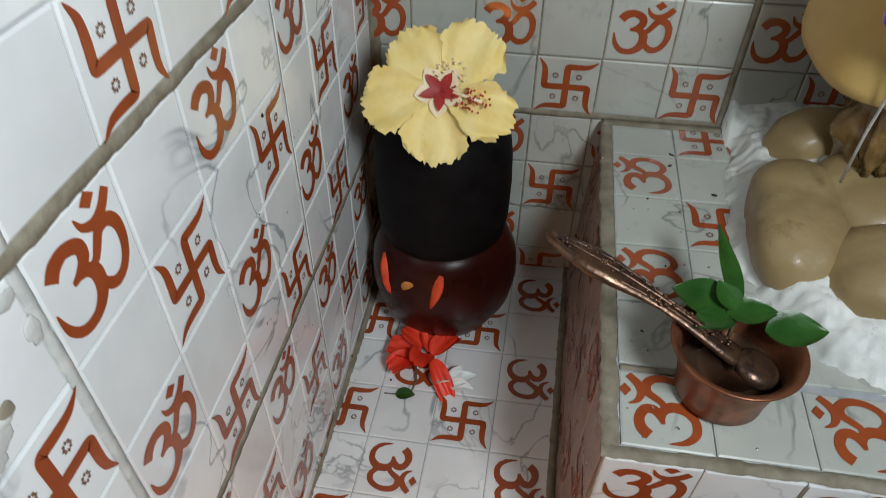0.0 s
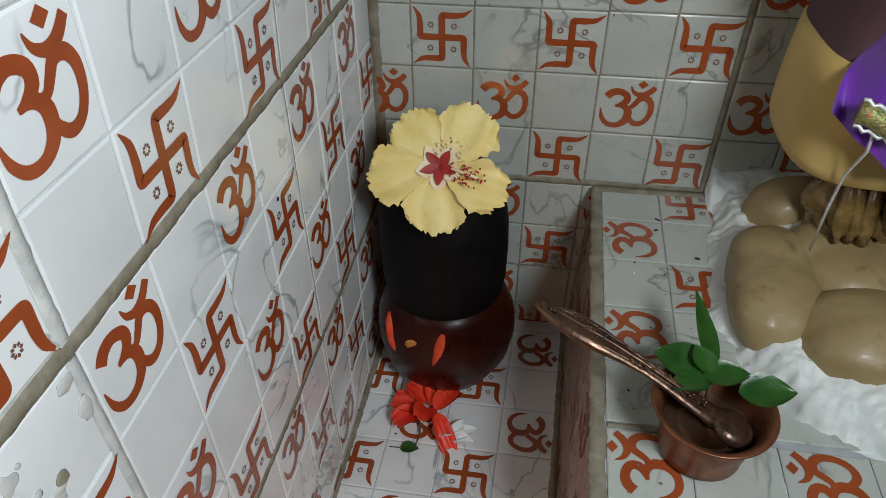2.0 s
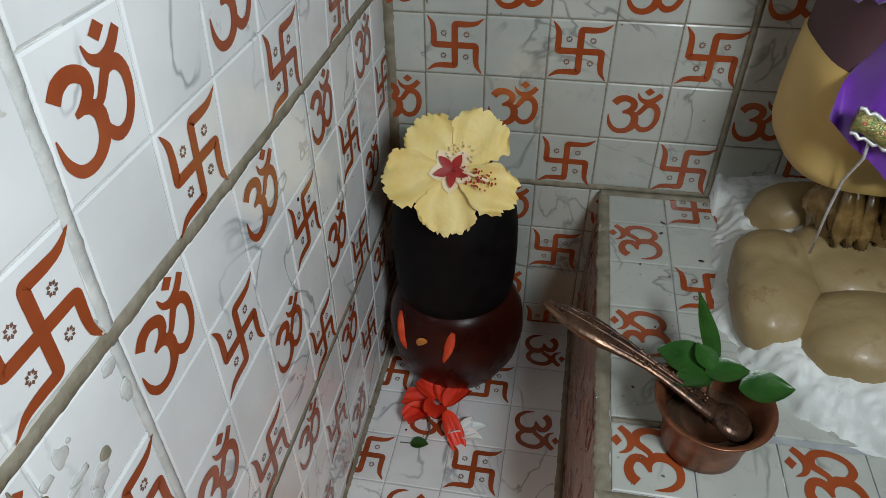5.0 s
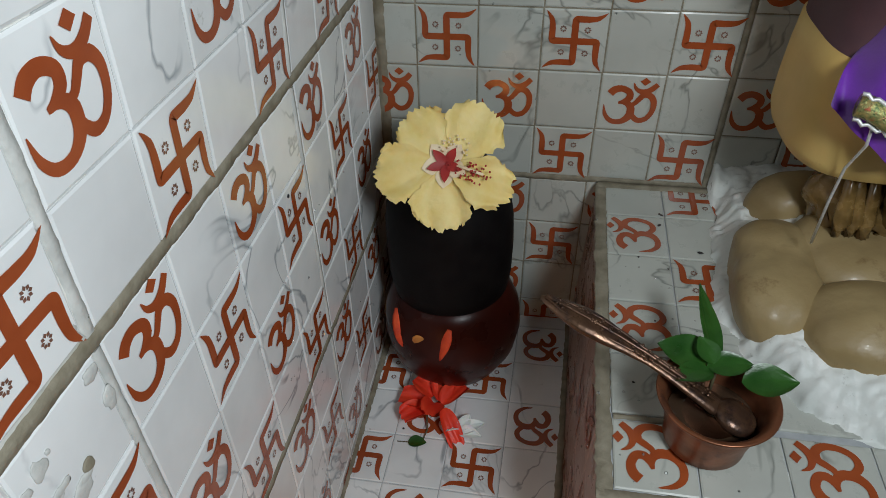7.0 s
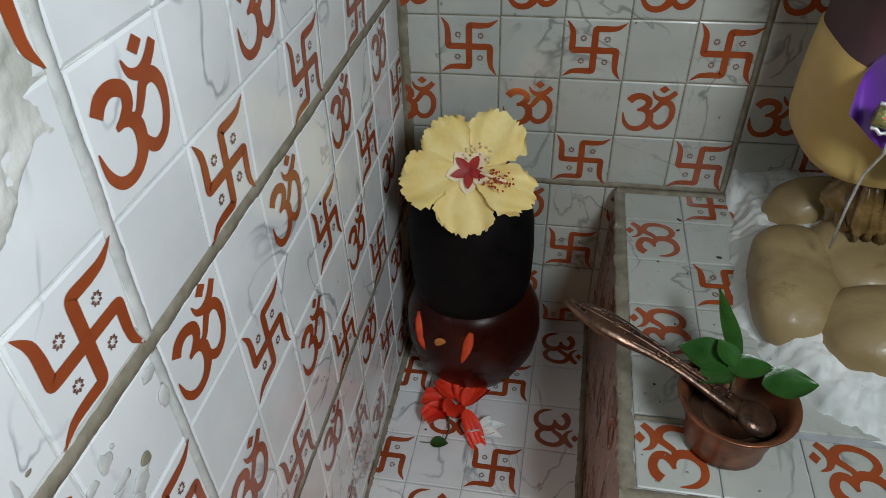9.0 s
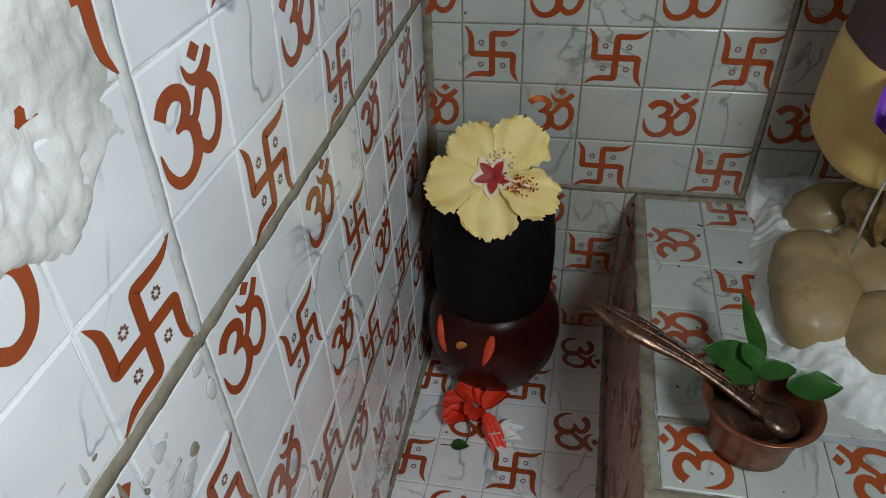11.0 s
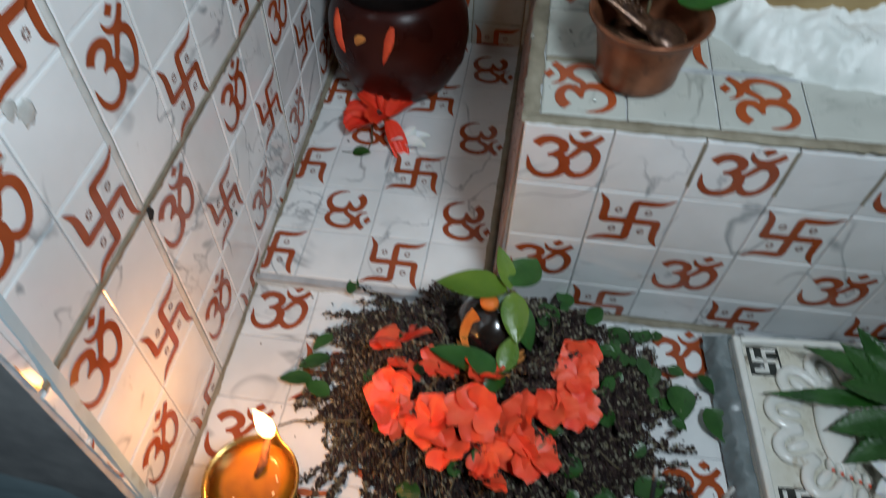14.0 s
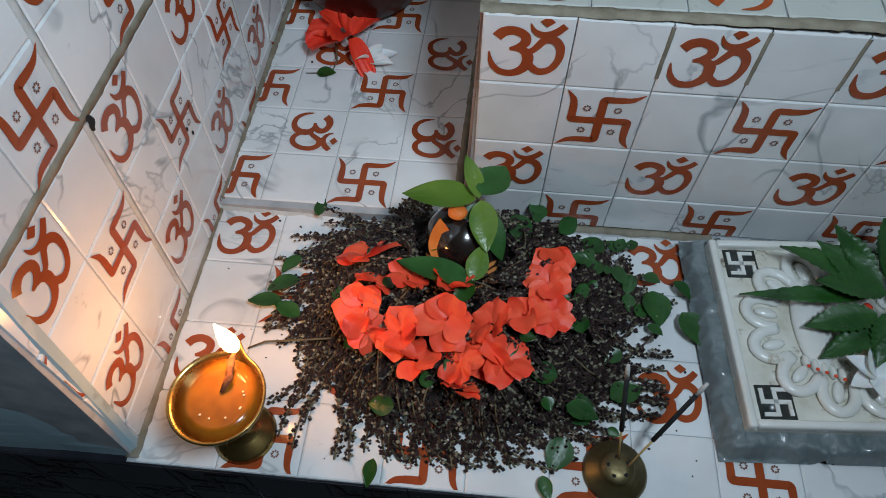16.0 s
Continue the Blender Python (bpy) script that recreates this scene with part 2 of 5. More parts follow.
M_MARBLE = surface("white_marble", (0.72, 0.72, 0.66), (0.82, 0.82, 0.78), 0.25, scale=30, bump=0.15, bump_scale=80, dirt=(0.40, 0.30, 0.14), dirt_scale=38, dirt_at=0.60, coat=0.3)
M_GRIME = surface("stained_recess", (0.62, 0.59, 0.48), (0.76, 0.75, 0.68), 0.3, scale=60, bump=0.3, bump_scale=120, dirt=(0.12, 0.075, 0.025), dirt_scale=45, dirt_at=0.56, coat=0.4)
M_INK = surface("black_recess", (0.02, 0.025, 0.022), (0.06, 0.065, 0.06), 0.3, scale=90, dirt=(0.3, 0.3, 0.27), dirt_scale=60)
M_CHAR = surface("incense_paste", (0.008, 0.008, 0.008), (0.02, 0.02, 0.02), 0.9, scale=300, bump=0.5, bump_scale=800)
M_ASH = surface("ash", (0.4, 0.4, 0.38), (0.55, 0.54, 0.5), 0.95, scale=300, bump=0.5, bump_scale=700)
M_BAMBOO = surface("bamboo", (0.42, 0.30, 0.10), (0.52, 0.38, 0.15), 0.6, scale=120)
M_WICK = surface("burnt_cotton", (0.10, 0.035, 0.015), (0.35, 0.13, 0.05), 0.9, scale=250, bump=0.6, bump_scale=600)
M_WATER = surface("water", (0.05, 0.03, 0.02), (0.06, 0.035, 0.02), 0.05, scale=40, bump=0.05, bump_scale=60, coat=1.0, rough_var=0.02)
m, n, l, p = nodes_of("flame_glow")
p.inputs["Base Color"].default_value = (0, 0, 0, 1)
p.inputs["Emission Color"].default_value = (1.0, 0.58, 0.19, 1)
p.inputs["Emission Strength"].default_value = 11.0
M_FLAME = m


# ---- mesh helpers ----
def set_on(origin, along, scale, rise=None):
    """How a group of things sits on its support: origin, the direction of its x axis, its scale and that of heights."""
    u = Vector(along).normalized()
    v = Vector((0, 0, 1)).cross(u).normalized()
    n = u.cross(v)
    k = rise or scale
    return Matrix(((u.x * scale, v.x * scale, n.x * k, origin[0]), (u.y * scale, v.y * scale, n.y * k, origin[1]), (u.z * scale, v.z * scale, n.z * k, origin[2]), (0, 0, 0, 1)))


FRONT = set_on((-0.0160, 0.0280, -0.0035), (0.9992, -0.0386, -0.0068), 0.9616, 0.86)
INNER = set_on((-0.0226, 0.0249, 0.0020), (0.9983, -0.0511, 0), 0.9705, 0.955)
TOPSET = set_on((-0.0293, 0.0262, -0.0228), (0.9987, -0.0511, 0), 1.0134)
PLACE = Matrix.Identity(4)


def mesh_object(name, bm, material, smooth=True):
    bmesh.ops.recalc_face_normals(bm, faces=bm.faces[:])
    bm.transform(PLACE)
    data = bpy.data.meshes.new(name)
    bm.to_mesh(data)
    bm.free()
    mats = material if isinstance(material, (list, tuple)) else [material]
    for mat in mats:
        data.materials.append(mat)
    if smooth:
        data.polygons.foreach_set("use_smooth", [True] * len(data.polygons))
    return new(name, data)


def part(name, bm, material, parent, label="", smooth=True):
    ob = mesh_object(name, bm, material, smooth)
    ob.parent = parent
    if parent.type == "EMPTY":
        ob.matrix_parent_inverse = parent.matrix_basis.inverted()
    return tagged(ob, label)


def thing(name, place, label, category, group=""):
    e = new(name)
    e.empty_display_size = 0.02
    e.location = PLACE @ Vector(place)
    return tagged(e, label, category, group)


def lathe(bm, profile, centre=(0, 0, 0), n=40, mat=0, squash=None):
    rings = []
    for r, z in profile:
        ring = []
        for i in range(n):
            a = 2 * math.pi * i / n
            k = squash(a, z) if squash else 1
            ring.append(bm.verts.new((centre[0] + r * k * math.cos(a), centre[1] + r * k * math.sin(a), centre[2] + z)))
        rings.append(ring)
    for a, b in zip(rings, rings[1:]):
        for i in range(n):
            f = bm.faces.new((a[i], a[(i + 1) % n], b[(i + 1) % n], b[i]))
            f.material_index = mat
    for ring in (rings[0], rings[-1]):
        f = bm.faces.new(ring)
        f.material_index = mat
    return bm


def tube(bm, points, radii, n=8, flat=1.0, mat=0):
    points = [Vector(q) for q in points]
    rings = []
    for i, q in enumerate(points):
        d = (points[min(i + 1, len(points) - 1)] - points[max(i - 1, 0)]).normalized()
        side = d.cross(Vector((0, 0, 1)))
        side = side.normalized() if side.length > 1e-4 else Vector((1, 0, 0))
        up = side.cross(d)
        r = radii[i] if isinstance(radii, (list, tuple)) else radii
        rings.append([bm.verts.new(q + side * (r * math.cos(2 * math.pi * k / n)) + up * (r * flat * math.sin(2 * math.pi * k / n))) for k in range(n)])
    for a, b in zip(rings, rings[1:]):
        for k in range(n):
            bm.faces.new((a[k], a[(k + 1) % n], b[(k + 1) % n], b[k])).material_index = mat
    for ring in (rings[0], rings[-1]):
        bm.faces.new(ring).material_index = mat
    return bm


def ball(bm, centre, radii, turn=None, seg=20, rough=0.0, freq=30.0, mat=0):
    m4 = Matrix.Translation(centre) @ (turn or Matrix.Identity(4)) @ Matrix.Diagonal((*radii, 1))
    made = bmesh.ops.create_uvsphere(bm, u_segments=seg, v_segments=max(6, seg // 2), radius=1, matrix=m4)["verts"]
    if rough:
        for v in made:
            off = v.co - Vector(centre)
            v.co += off.normalized() * (noise.noise(v.co * freq) * rough)
    if mat:
        for f in {f for v in made for f in v.link_faces}:
            f.material_index = mat
    return made


def box(bm, lo, hi, bevel=0.0):
    made = bmesh.ops.create_cube(bm, size=1, matrix=Matrix.Translation([(a + b) / 2 for a, b in zip(lo, hi)]) @ Matrix.Diagonal((*[b - a for a, b in zip(lo, hi)], 1)))["verts"]
    if bevel:
        bmesh.ops.bevel(bm, geom=list({e for v in made for e in v.link_edges}), offset=bevel, segments=2, profile=0.6, affect="EDGES")
    return bm


def blade(bm, m4, length, width, shape, curl=0.0, cup=0.0, wave=0.0, waves=5, fringe=0.0, seed=0, nu=8, nv=9, mat=0, fold=0.0):
    """A petal or a leaf: along local y from 0 to length; shape(t) gives the half-width share."""
    rng = random.Random(seed)
    rows = []
    for j in range(nv + 1):
        t = j / nv
        row = []
        for i in range(nu + 1):
            s = 2 * i / nu - 1
            w = shape(t) * width / 2
            y = length * t
            if fringe and t > 0.6:
                edge = (t - 0.6) / 0.4
                y += fringe * length * edge * (rng.random() - 0.55)
                y -= length * 0.16 * s * s * edge
            z = curl * t * t * length + cup * s * s * w - fold * (1 - abs(s)) * w + wave * length * t * math.sin(waves * s * 1.7 + seed + 3 * t) * (0.35 + abs(s))
            x = s * w
            if fringe and abs(s) > 0.99 and t > 0.3:
                x += (rng.random() - 0.5) * fringe * width
            row.append(bm.verts.new(m4 @ Vector((x, y, z))))
        rows.append(row)
    for a, b in zip(rows, rows[1:]):
        for i in range(nu):
            f = bm.faces.new((a[i], a[i + 1], b[i + 1], b[i]))
            f.material_index = mat
    return bm


def leaf_shape(t):
    return max(0.03, math.sin(math.pi * min(1, t ** 0.8)) ** 0.8)


def saw_leaf_shape(t):
    return max(0.03, math.sin(math.pi * min(1, t ** 0.75)) ** 0.9) * (1 + 0.10 * math.sin(t * 60))


def petal_shape(t):
    return 0.16 + 0.84 * math.sin(math.pi * 0.5 * min(1, t * 1.35)) ** 1.2 * (1 - 0.25 * max(0, t - 0.75) / 0.25)


def round_petal(t):
    return max(0.12, math.sqrt(max(0.0, 1 - ((t - 0.6) / 0.62) ** 2)))


# ---- printed symbols ----
def ribbon(bm, line, widths, lift):
    """A flat stroke of changing width along a smooth line in the unit square."""
    pts = []
    n = len(line)
    for i in range(n - 1):
        p0, p1, p2, p3 = (Vector(line[max(0, i - 1)]), Vector(line[i]), Vector(line[i + 1]), Vector(line[min(n - 1, i + 2)]))
        for k in range(4):
            t = k / 4
            q = 0.5 * (2 * p1 + (p2 - p0) * t + (2 * p0 - 5 * p1 + 4 * p2 - p3) * t * t + (3 * p1 - p0 - 3 * p2 + p3) * t ** 3)
            pts.append((q, widths[i] * (1 - t) + widths[i + 1] * t))
    pts.append((Vector(line[-1]), widths[-1]))
    prev = None
    for i, (q, w) in enumerate(pts):
        d = (pts[min(i + 1, len(pts) - 1)][0] - pts[max(i - 1, 0)][0]).normalized()
        s = Vector((-d.y, d.x)) * w / 2
        pair = (bm.verts.new((q.x + s.x, q.y + s.y, lift)), bm.verts.new((q.x - s.x, q.y - s.y, lift)))
        if prev:
            bm.faces.new((prev[0], prev[1], pair[1], pair[0]))
        prev = pair


def om_mesh():
    bm = bmesh.new()
    ribbon(bm, [(-0.34, 0.16), (-0.27, 0.235), (-0.15, 0.26), (-0.03, 0.20), (-0.02, 0.10), (-0.10, 0.03), (-0.19, 0.005)], [0.13, 0.13, 0.11, 0.11, 0.12, 0.09, 0.04], 0.0006)
    ribbon(bm, [(-0.16, 0.02), (-0.04, 0.0), (0.03, -0.09), (0.01, -0.24), (-0.11, -0.34), (-0.27, -0.335), (-0.38, -0.22), (-0.42, -0.04)], [0.05, 0.10, 0.13, 0.13, 0.10, 0.09, 0.07, 0.01], 0.0008)
    ribbon(bm, [(-0.02, -0.02), (0.07, 0.0), (0.13, 0.07), (0.20, 0.155), (0.31, 0.155), (0.385, 0.05), (0.38, -0.12), (0.30, -0.26), (0.18, -0.30), (0.09, -0.24), (0.06, -0.13)], [0.05, 0.08, 0.09, 0.10, 0.11, 0.10, 0.09, 0.09, 0.10, 0.09, 0.01], 0.0010)
    ribbon(bm, [(0.02, 0.37), (0.07, 0.27), (0.18, 0.22), (0.30, 0.26), (0.40, 0.36)], [0.01, 0.06, 0.095, 0.10, 0.085], 0.0012)
    d = [bm.verts.new((0.20 + x, 0.40 + y, 0.0012)) for x, y in ((-0.085, 0), (0, -0.07), (0.085, 0), (0, 0.07))]
    bm.faces.new(d)
    return bm


def swastika_mesh(rosettes=True):
    bm = bmesh.new()
    for k in range(4):
        c, s = round(math.cos(-k * math.pi / 2)), round(math.sin(-k * math.pi / 2))

        def r(x, y):
            return (c * x - s * y, s * x + c * y)
        ribbon(bm, [r(0, 0), r(0, 0.16), r(0, 0.30), r(0.012, 0.335), r(0.05, 0.345), r(0.20, 0.345), r(0.34, 0.365), r(0.47, 0.45)], [0.105, 0.105, 0.105, 0.11, 0.10, 0.095, 0.075, 0.004], 0.0006 + 0.0002 * k)
        if rosettes:
            x, y = r(0.19, 0.18)
            for i in range(8):
                a = i * math.pi / 4
                dx, dy = math.cos(a), math.sin(a)
                q = [(0.018, 0), (0.038, 0.015), (0.056, 0), (0.038, -0.015)]
                f = bm.faces.new([bm.verts.new((x + u * dx - v * dy, y + u * dy + v * dx, 0.0006)) for u, v in q])
                f.material_index = 1
    return bm


def to_data(bm, name, mats):
    data = bpy.data.meshes.new(name)
    bm.to_mesh(data)
    bm.free()
    for q in mats:
        data.materials.append(q)
    return data


def tile_bm():
    """A unit tile, face at 0, pillowed edge."""
    bm = bmesh.new()
    e = 0.022
    lo = [bm.verts.new((x, y, -0.004)) for x, y in ((-0.5, -0.5), (0.5, -0.5), (0.5, 0.5), (-0.5, 0.5))]
    mid = [bm.verts.new((x, y, -0.0005)) for x, y in ((-0.5, -0.5), (0.5, -0.5), (0.5, 0.5), (-0.5, 0.5))]
    top = [bm.verts.new((x * (1 - 2 * e), y * (1 - 2 * e), 0)) for x, y in ((-0.5, -0.5), (0.5, -0.5), (0.5, 0.5), (-0.5, 0.5))]
    for a, b in ((lo, mid), (mid, top)):
        for i in range(4):
            bm.faces.new((a[i], a[(i + 1) % 4], b[(i + 1) % 4], b[i]))
    bm.faces.new(top)
    bm.faces.new(lo[::-1])
    return bm


TILE = to_data(tile_bm(), "tile", [M_TILE])
DIM = to_data(tile_bm(), "tile", [M_DIMTILE])
STAINED_SHADED = to_data(tile_bm(), "tile", [M_STAINSHADETILE])
OM = to_data(om_mesh(), "om_symbol", [M_PRINT])
SWA = to_data(swastika_mesh(), "swastika_symbol", [M_PRINT, M_SPECK])


def cut(bm, planes):
    for co, no in planes:
        geom = bm.verts[:] + bm.edges[:] + bm.faces[:]
        res = bmesh.ops.bisect_plane(bm, geom=geom, plane_co=co, plane_no=no, clear_outer=True)
        edges = [g for g in res["geom_cut"] if isinstance(g, bmesh.types.BMEdge)]
        if edges and any(v.co.z < -0.003 for v in bm.verts):
            bmesh.ops.holes_fill(bm, edges=edges)


def tiled(parent, frame4, us, vs, bounds, pick, spin=0, gap=0.0007, wide_u=(), wide_v=(), piece=TILE):
    """Tiles on a surface. frame4: its axes (u, v, outward normal). us, vs: the joint lines. pick(i, j) names the symbol of a cell.
    wide_u, wide_v: lines that are open grouted joints."""
    u0, u1, v0, v1 = bounds
    for i in range(len(us) - 1):
        for j in range(len(vs) - 1):
            a, b, c, d = us[i], us[i + 1], vs[j], vs[j + 1]
            a += 0.0022 if i in wide_u else 0
            b -= 0.0022 if i + 1 in wide_u else 0
            c += 0.0022 if j in wide_v else 0
            d -= 0.0022 if j + 1 in wide_v else 0
            ca, cb, cc, cd = max(a, u0), min(b, u1), max(c, v0), min(d, v1)
            if cb - ca < 0.004 or cd - cc < 0.004:
                continue
            w, h = cb - ca - gap, cd - cc - gap
            mid = ((ca + cb) / 2, (cc + cd) / 2)
            jig = 0.0003 * (random.random() - 0.5)
            m4 = frame4 @ Matrix.Translation((*mid, jig)) @ pose(0, 0, 0, 0.35 * (random.random() - 0.5), 0.35 * (random.random() - 0.5), 0.3 * (random.random() - 0.5)) @ Matrix.Diagonal((w, h, 1, 1))
            t = new("tile", piece)
            t.parent = parent
            t.matrix_basis = m4
            sym = pick(i, j)
            if not sym:
                continue
            size_u, size_v = us[i + 1] - us[i], vs[j + 1] - vs[j]
            off = ((us[i] + us[i + 1]) / 2 - mid[0], (vs[j] + vs[j + 1]) / 2 - mid[1])
            local = Matrix.Diagonal((1 / w, 1 / h, 1, 1)) @ Matrix.Translation((*off, 0)) @ Matrix.Diagonal((size_u * (0.97 if sym == "om" else 1.0), size_v * (0.97 if sym == "om" else 1.0), 0.25, 1)) @ pose(0, 0, 0, 0, 0, spin)
            sd = OM if sym == "om" else SWA
            clipped = (cb - ca) < (b - a) - 0.002 or (cd - cc) < (d - c) - 0.002
            if clipped:
                bm = bmesh.new()
                bm.from_mesh(sd)
                bm.transform(local)
                planes = [(Vector((0.485, 0, 0)), Vector((1, 0, 0))), (Vector((-0.485, 0, 0)), Vector((-1, 0, 0))), (Vector((0, 0.485, 0)), Vector((0, 1, 0))), (Vector((0, -0.485, 0)), Vector((0, -1, 0)))]
                cut(bm, planes)
                if not bm.faces:
                    bm.free()
                    continue
                sd = to_data(bm, sd.name, [M_PRINT, M_SPECK])
                local = Matrix.Identity(4)
            o = new("om_symbol" if sym == "om" else "swastika_symbol", sd)
            o.parent = t
            o.matrix_basis = Matrix.Translation((0, 0, 0.0003)) @ local


def joint(parent, frame4, line, width=0.0052, seed=1, lift=0.0003, material=None):
    """A strip of cement pressed into an open joint, with a ragged edge."""
    (u0, v0), (u1, v1) = line
    d = Vector((u1 - u0, v1 - v0))
    n = max(6, int(d.length / 0.002))
    s = Vector((-d.y, d.x)).normalized()
    bm = bmesh.new()
    prev = None
    for k in range(n + 1):
        q = Vector((u0, v0)) + d * (k / n)
        wa, wb = (width / 2 * (1.0 + 0.35 * noise.noise(Vector((k * 0.11, seed, 5 * e))) + 0.25 * noise.noise(Vector((k * 0.45, seed, 9 * e)))) for e in (1, 2))
        ha, hb = (lift + 0.0003 * noise.noise(Vector((k * 0.3, seed, 3 * e))) for e in (1, 2))
        row = [bm.verts.new(frame4 @ Vector((*(q + s * wa), -0.0012))), bm.verts.new(frame4 @ Vector((*(q + s * wa * 0.8), ha))),
               bm.verts.new(frame4 @ Vector((*(q - s * wb * 0.8), hb))), bm.verts.new(frame4 @ Vector((*(q - s * wb), -0.0012)))]
        if prev:
            for x in range(3):
                bm.faces.new((prev[x], prev[x + 1], row[x + 1], row[x]))
        prev = row
    return part("grout_joint", bm, material or M_GROUT, parent)


def frame_axes(o, u, v):
    u, v = Vector(u).normalized(), Vector(v).normalized()
    n = u.cross(v).normalized()
    v = n.cross(u)
    return Matrix(((u.x, v.x, n.x, o[0]), (u.y, v.y, n.y, o[1]), (u.z, v.z, n.z, o[2]), (0, 0, 0, 1)))


def slab(name, frame4, poly, thick, material, label, category):
    """A plate behind a surface: poly in u, v; its face 3 mm behind the tile faces."""
    bm = bmesh.new()
    f = bm.faces.new([bm.verts.new(frame4 @ Vector((x, y, -0.0012))) for x, y in poly])
    ext = bmesh.ops.extrude_face_region(bm, geom=[f])
    nrm = frame4.to_3x3() @ Vector((0, 0, 1))
    for v in ext["geom"]:
        if isinstance(v, bmesh.types.BMVert):
            v.co -= nrm * thick
    return tagged(mesh_object(name, bm, material, smooth=False), label, category, kind="structure")


# ---- the niche: walls, floor, raised platform ----
def lattice(o, u, v, shear=0.0):
    """The axes of a tiled surface; o is the middle of its first cell."""
    return frame_axes(o, u, v) @ Matrix(((1, shear, 0, 0), (0, 1, 0, 0), (0, 0, 1, 0), (0, 0, 0, 1)))


def lines(pitch, first, last):
    """Joint lines of a row of cells."""
    return [(k - 0.5) * pitch for k in range(first, last + 1)]


def shifted(pick, i0, j0):
    return lambda i, j: pick(i + i0, j + j0)


def chequer(om, swastika):
    """om, swastika: the odd or even column and row on which each is printed."""
    return lambda i, j: "om" if (i % 2, j % 2) == om else "swastika" if (i % 2, j % 2) == swastika else ""


# left wall: u runs to the back, v up
F_LEFT = lattice((-0.0166, 0.0527, -0.0037), (-0.0030, 0.9996, -0.0265), (0.0147, 0.0265, 0.9995), 0.004)
LU, LV = 0.05056, 0.05059
wall_left = slab("wall_left", F_LEFT, [(0.62, -0.04), (0.013, -0.04), (0.036, 1.2), (0.62, 1.2)], 0.11, M_GROOVE,
                 "white marble-look tiled wall with rust-red printed om and swastika symbols", "wall")
left_pick = chequer((1, 1), (0, 0))
U_L = lines(LU, 0, 11)
# courses under and over the joint at mid height; the upper front tile sits a few millimetres off
tiled(wall_left, F_LEFT, U_L, lines(LV, 0, 8), (0.019, 0.524, -0.02, 1), left_pick, wide_u=(3, 7), wide_v=(4, 8))
# the upper tiles lean out a little from the lower ones
F_LEAN = F_LEFT @ Matrix.Translation((0, 0.379, 0)) @ pose(0, 0, 0, 3.0, 0, 0) @ Matrix.Translation((0, -0.379, 0))
tiled(wall_left, F_LEAN, U_L[3:], [v + 0.0014 for v in lines(LV, 8, 16)], (0.12, 0.535, 0, 1), shifted(left_pick, 3, 8), wide_u=(0, 4), wide_v=(0, 4))
tiled(wall_left, F_LEAN, [u - 0.0005 for u in U_L[:4]], [v + 0.003 for v in lines(LV, 8, 16)], (0.036, 0.124, 0, 1), shifted(left_pick, 0, 8), wide_u=(3,), wide_v=(0, 4))
V4, V8, V12 = 3.5 * LV, 7.5 * LV, 11.5 * LV
U3, U7 = 2.5 * LU, 6.5 * LU
for k, (a, b, w) in enumerate((((0.52, V4), (0.022, V4), 0.0062), ((0.53, V8 + 0.0006), (0.03, V8 + 0.0006), 0.0072), ((0.53, V12), (0.03, V12), 0.0062),
                               ((U7, 0.002), (U7, V4 - 0.003), 0.0034), ((U3, 0.002), (U3, V4 - 0.003), 0.0038), ((U7, V4 + 0.003), (U7, V8 - 0.003), 0.0036),
                               ((U3, V4 + 0.003), (U3, V8 - 0.003), 0.0040), ((U7, V8 + 0.004), (U7, V12 - 0.003), 0.0036), ((U3, V8 + 0.004), (U3 - 0.001, V12 - 0.003), 0.0050))):
    joint(wall_left, F_LEAN if k in (2, 7, 8) else F_LEFT, (a, b), w, seed=k, material=M_PALEGROUT if k >= 3 else M_GROUT)

# the front end of the left wall, painted blue-grey
bm = bmesh.new()
rows = []
for k in range(61):
    z = -0.022 + 0.9 * k / 60
    front = 0.0680 + 0.080 * max(0.0, z)
    w = Vector((0.4, 0.5, z * 18))
    x0 = -0.0185 + 0.0147 * z
    rows.append([bm.verts.new((x, y + 0.0016 * noise.noise(w + Vector((q * 3, 0, 0))), z)) for q, (x, y) in enumerate(
        ((-0.34, front - 0.012), (-0.16, front - 0.006), (-0.06, front - 0.003), (x0 - 0.0015 + 0.0012 * noise.noise(w), front - 0.001), (x0 + 0.0030 + 0.0012 * noise.noise(w * 2), front + 0.0030), (x0 + 0.0022, front + 0.009), (x0 - 0.02, front + 0.011), (-0.34, front + 0.009)))])
for a, b in zip(rows, rows[1:]):
    for q in range(8):
        bm.faces.new((a[q], a[(q + 1) % 8], b[(q + 1) % 8], b[q]))
bm.faces.new(rows[-1])
bm.faces.new(rows[0][::-1])
tagged(mesh_object("wall_end", bm, M_BLUE, smooth=False), "blue-grey painted end of the tiled wall", "wall", kind="structure")

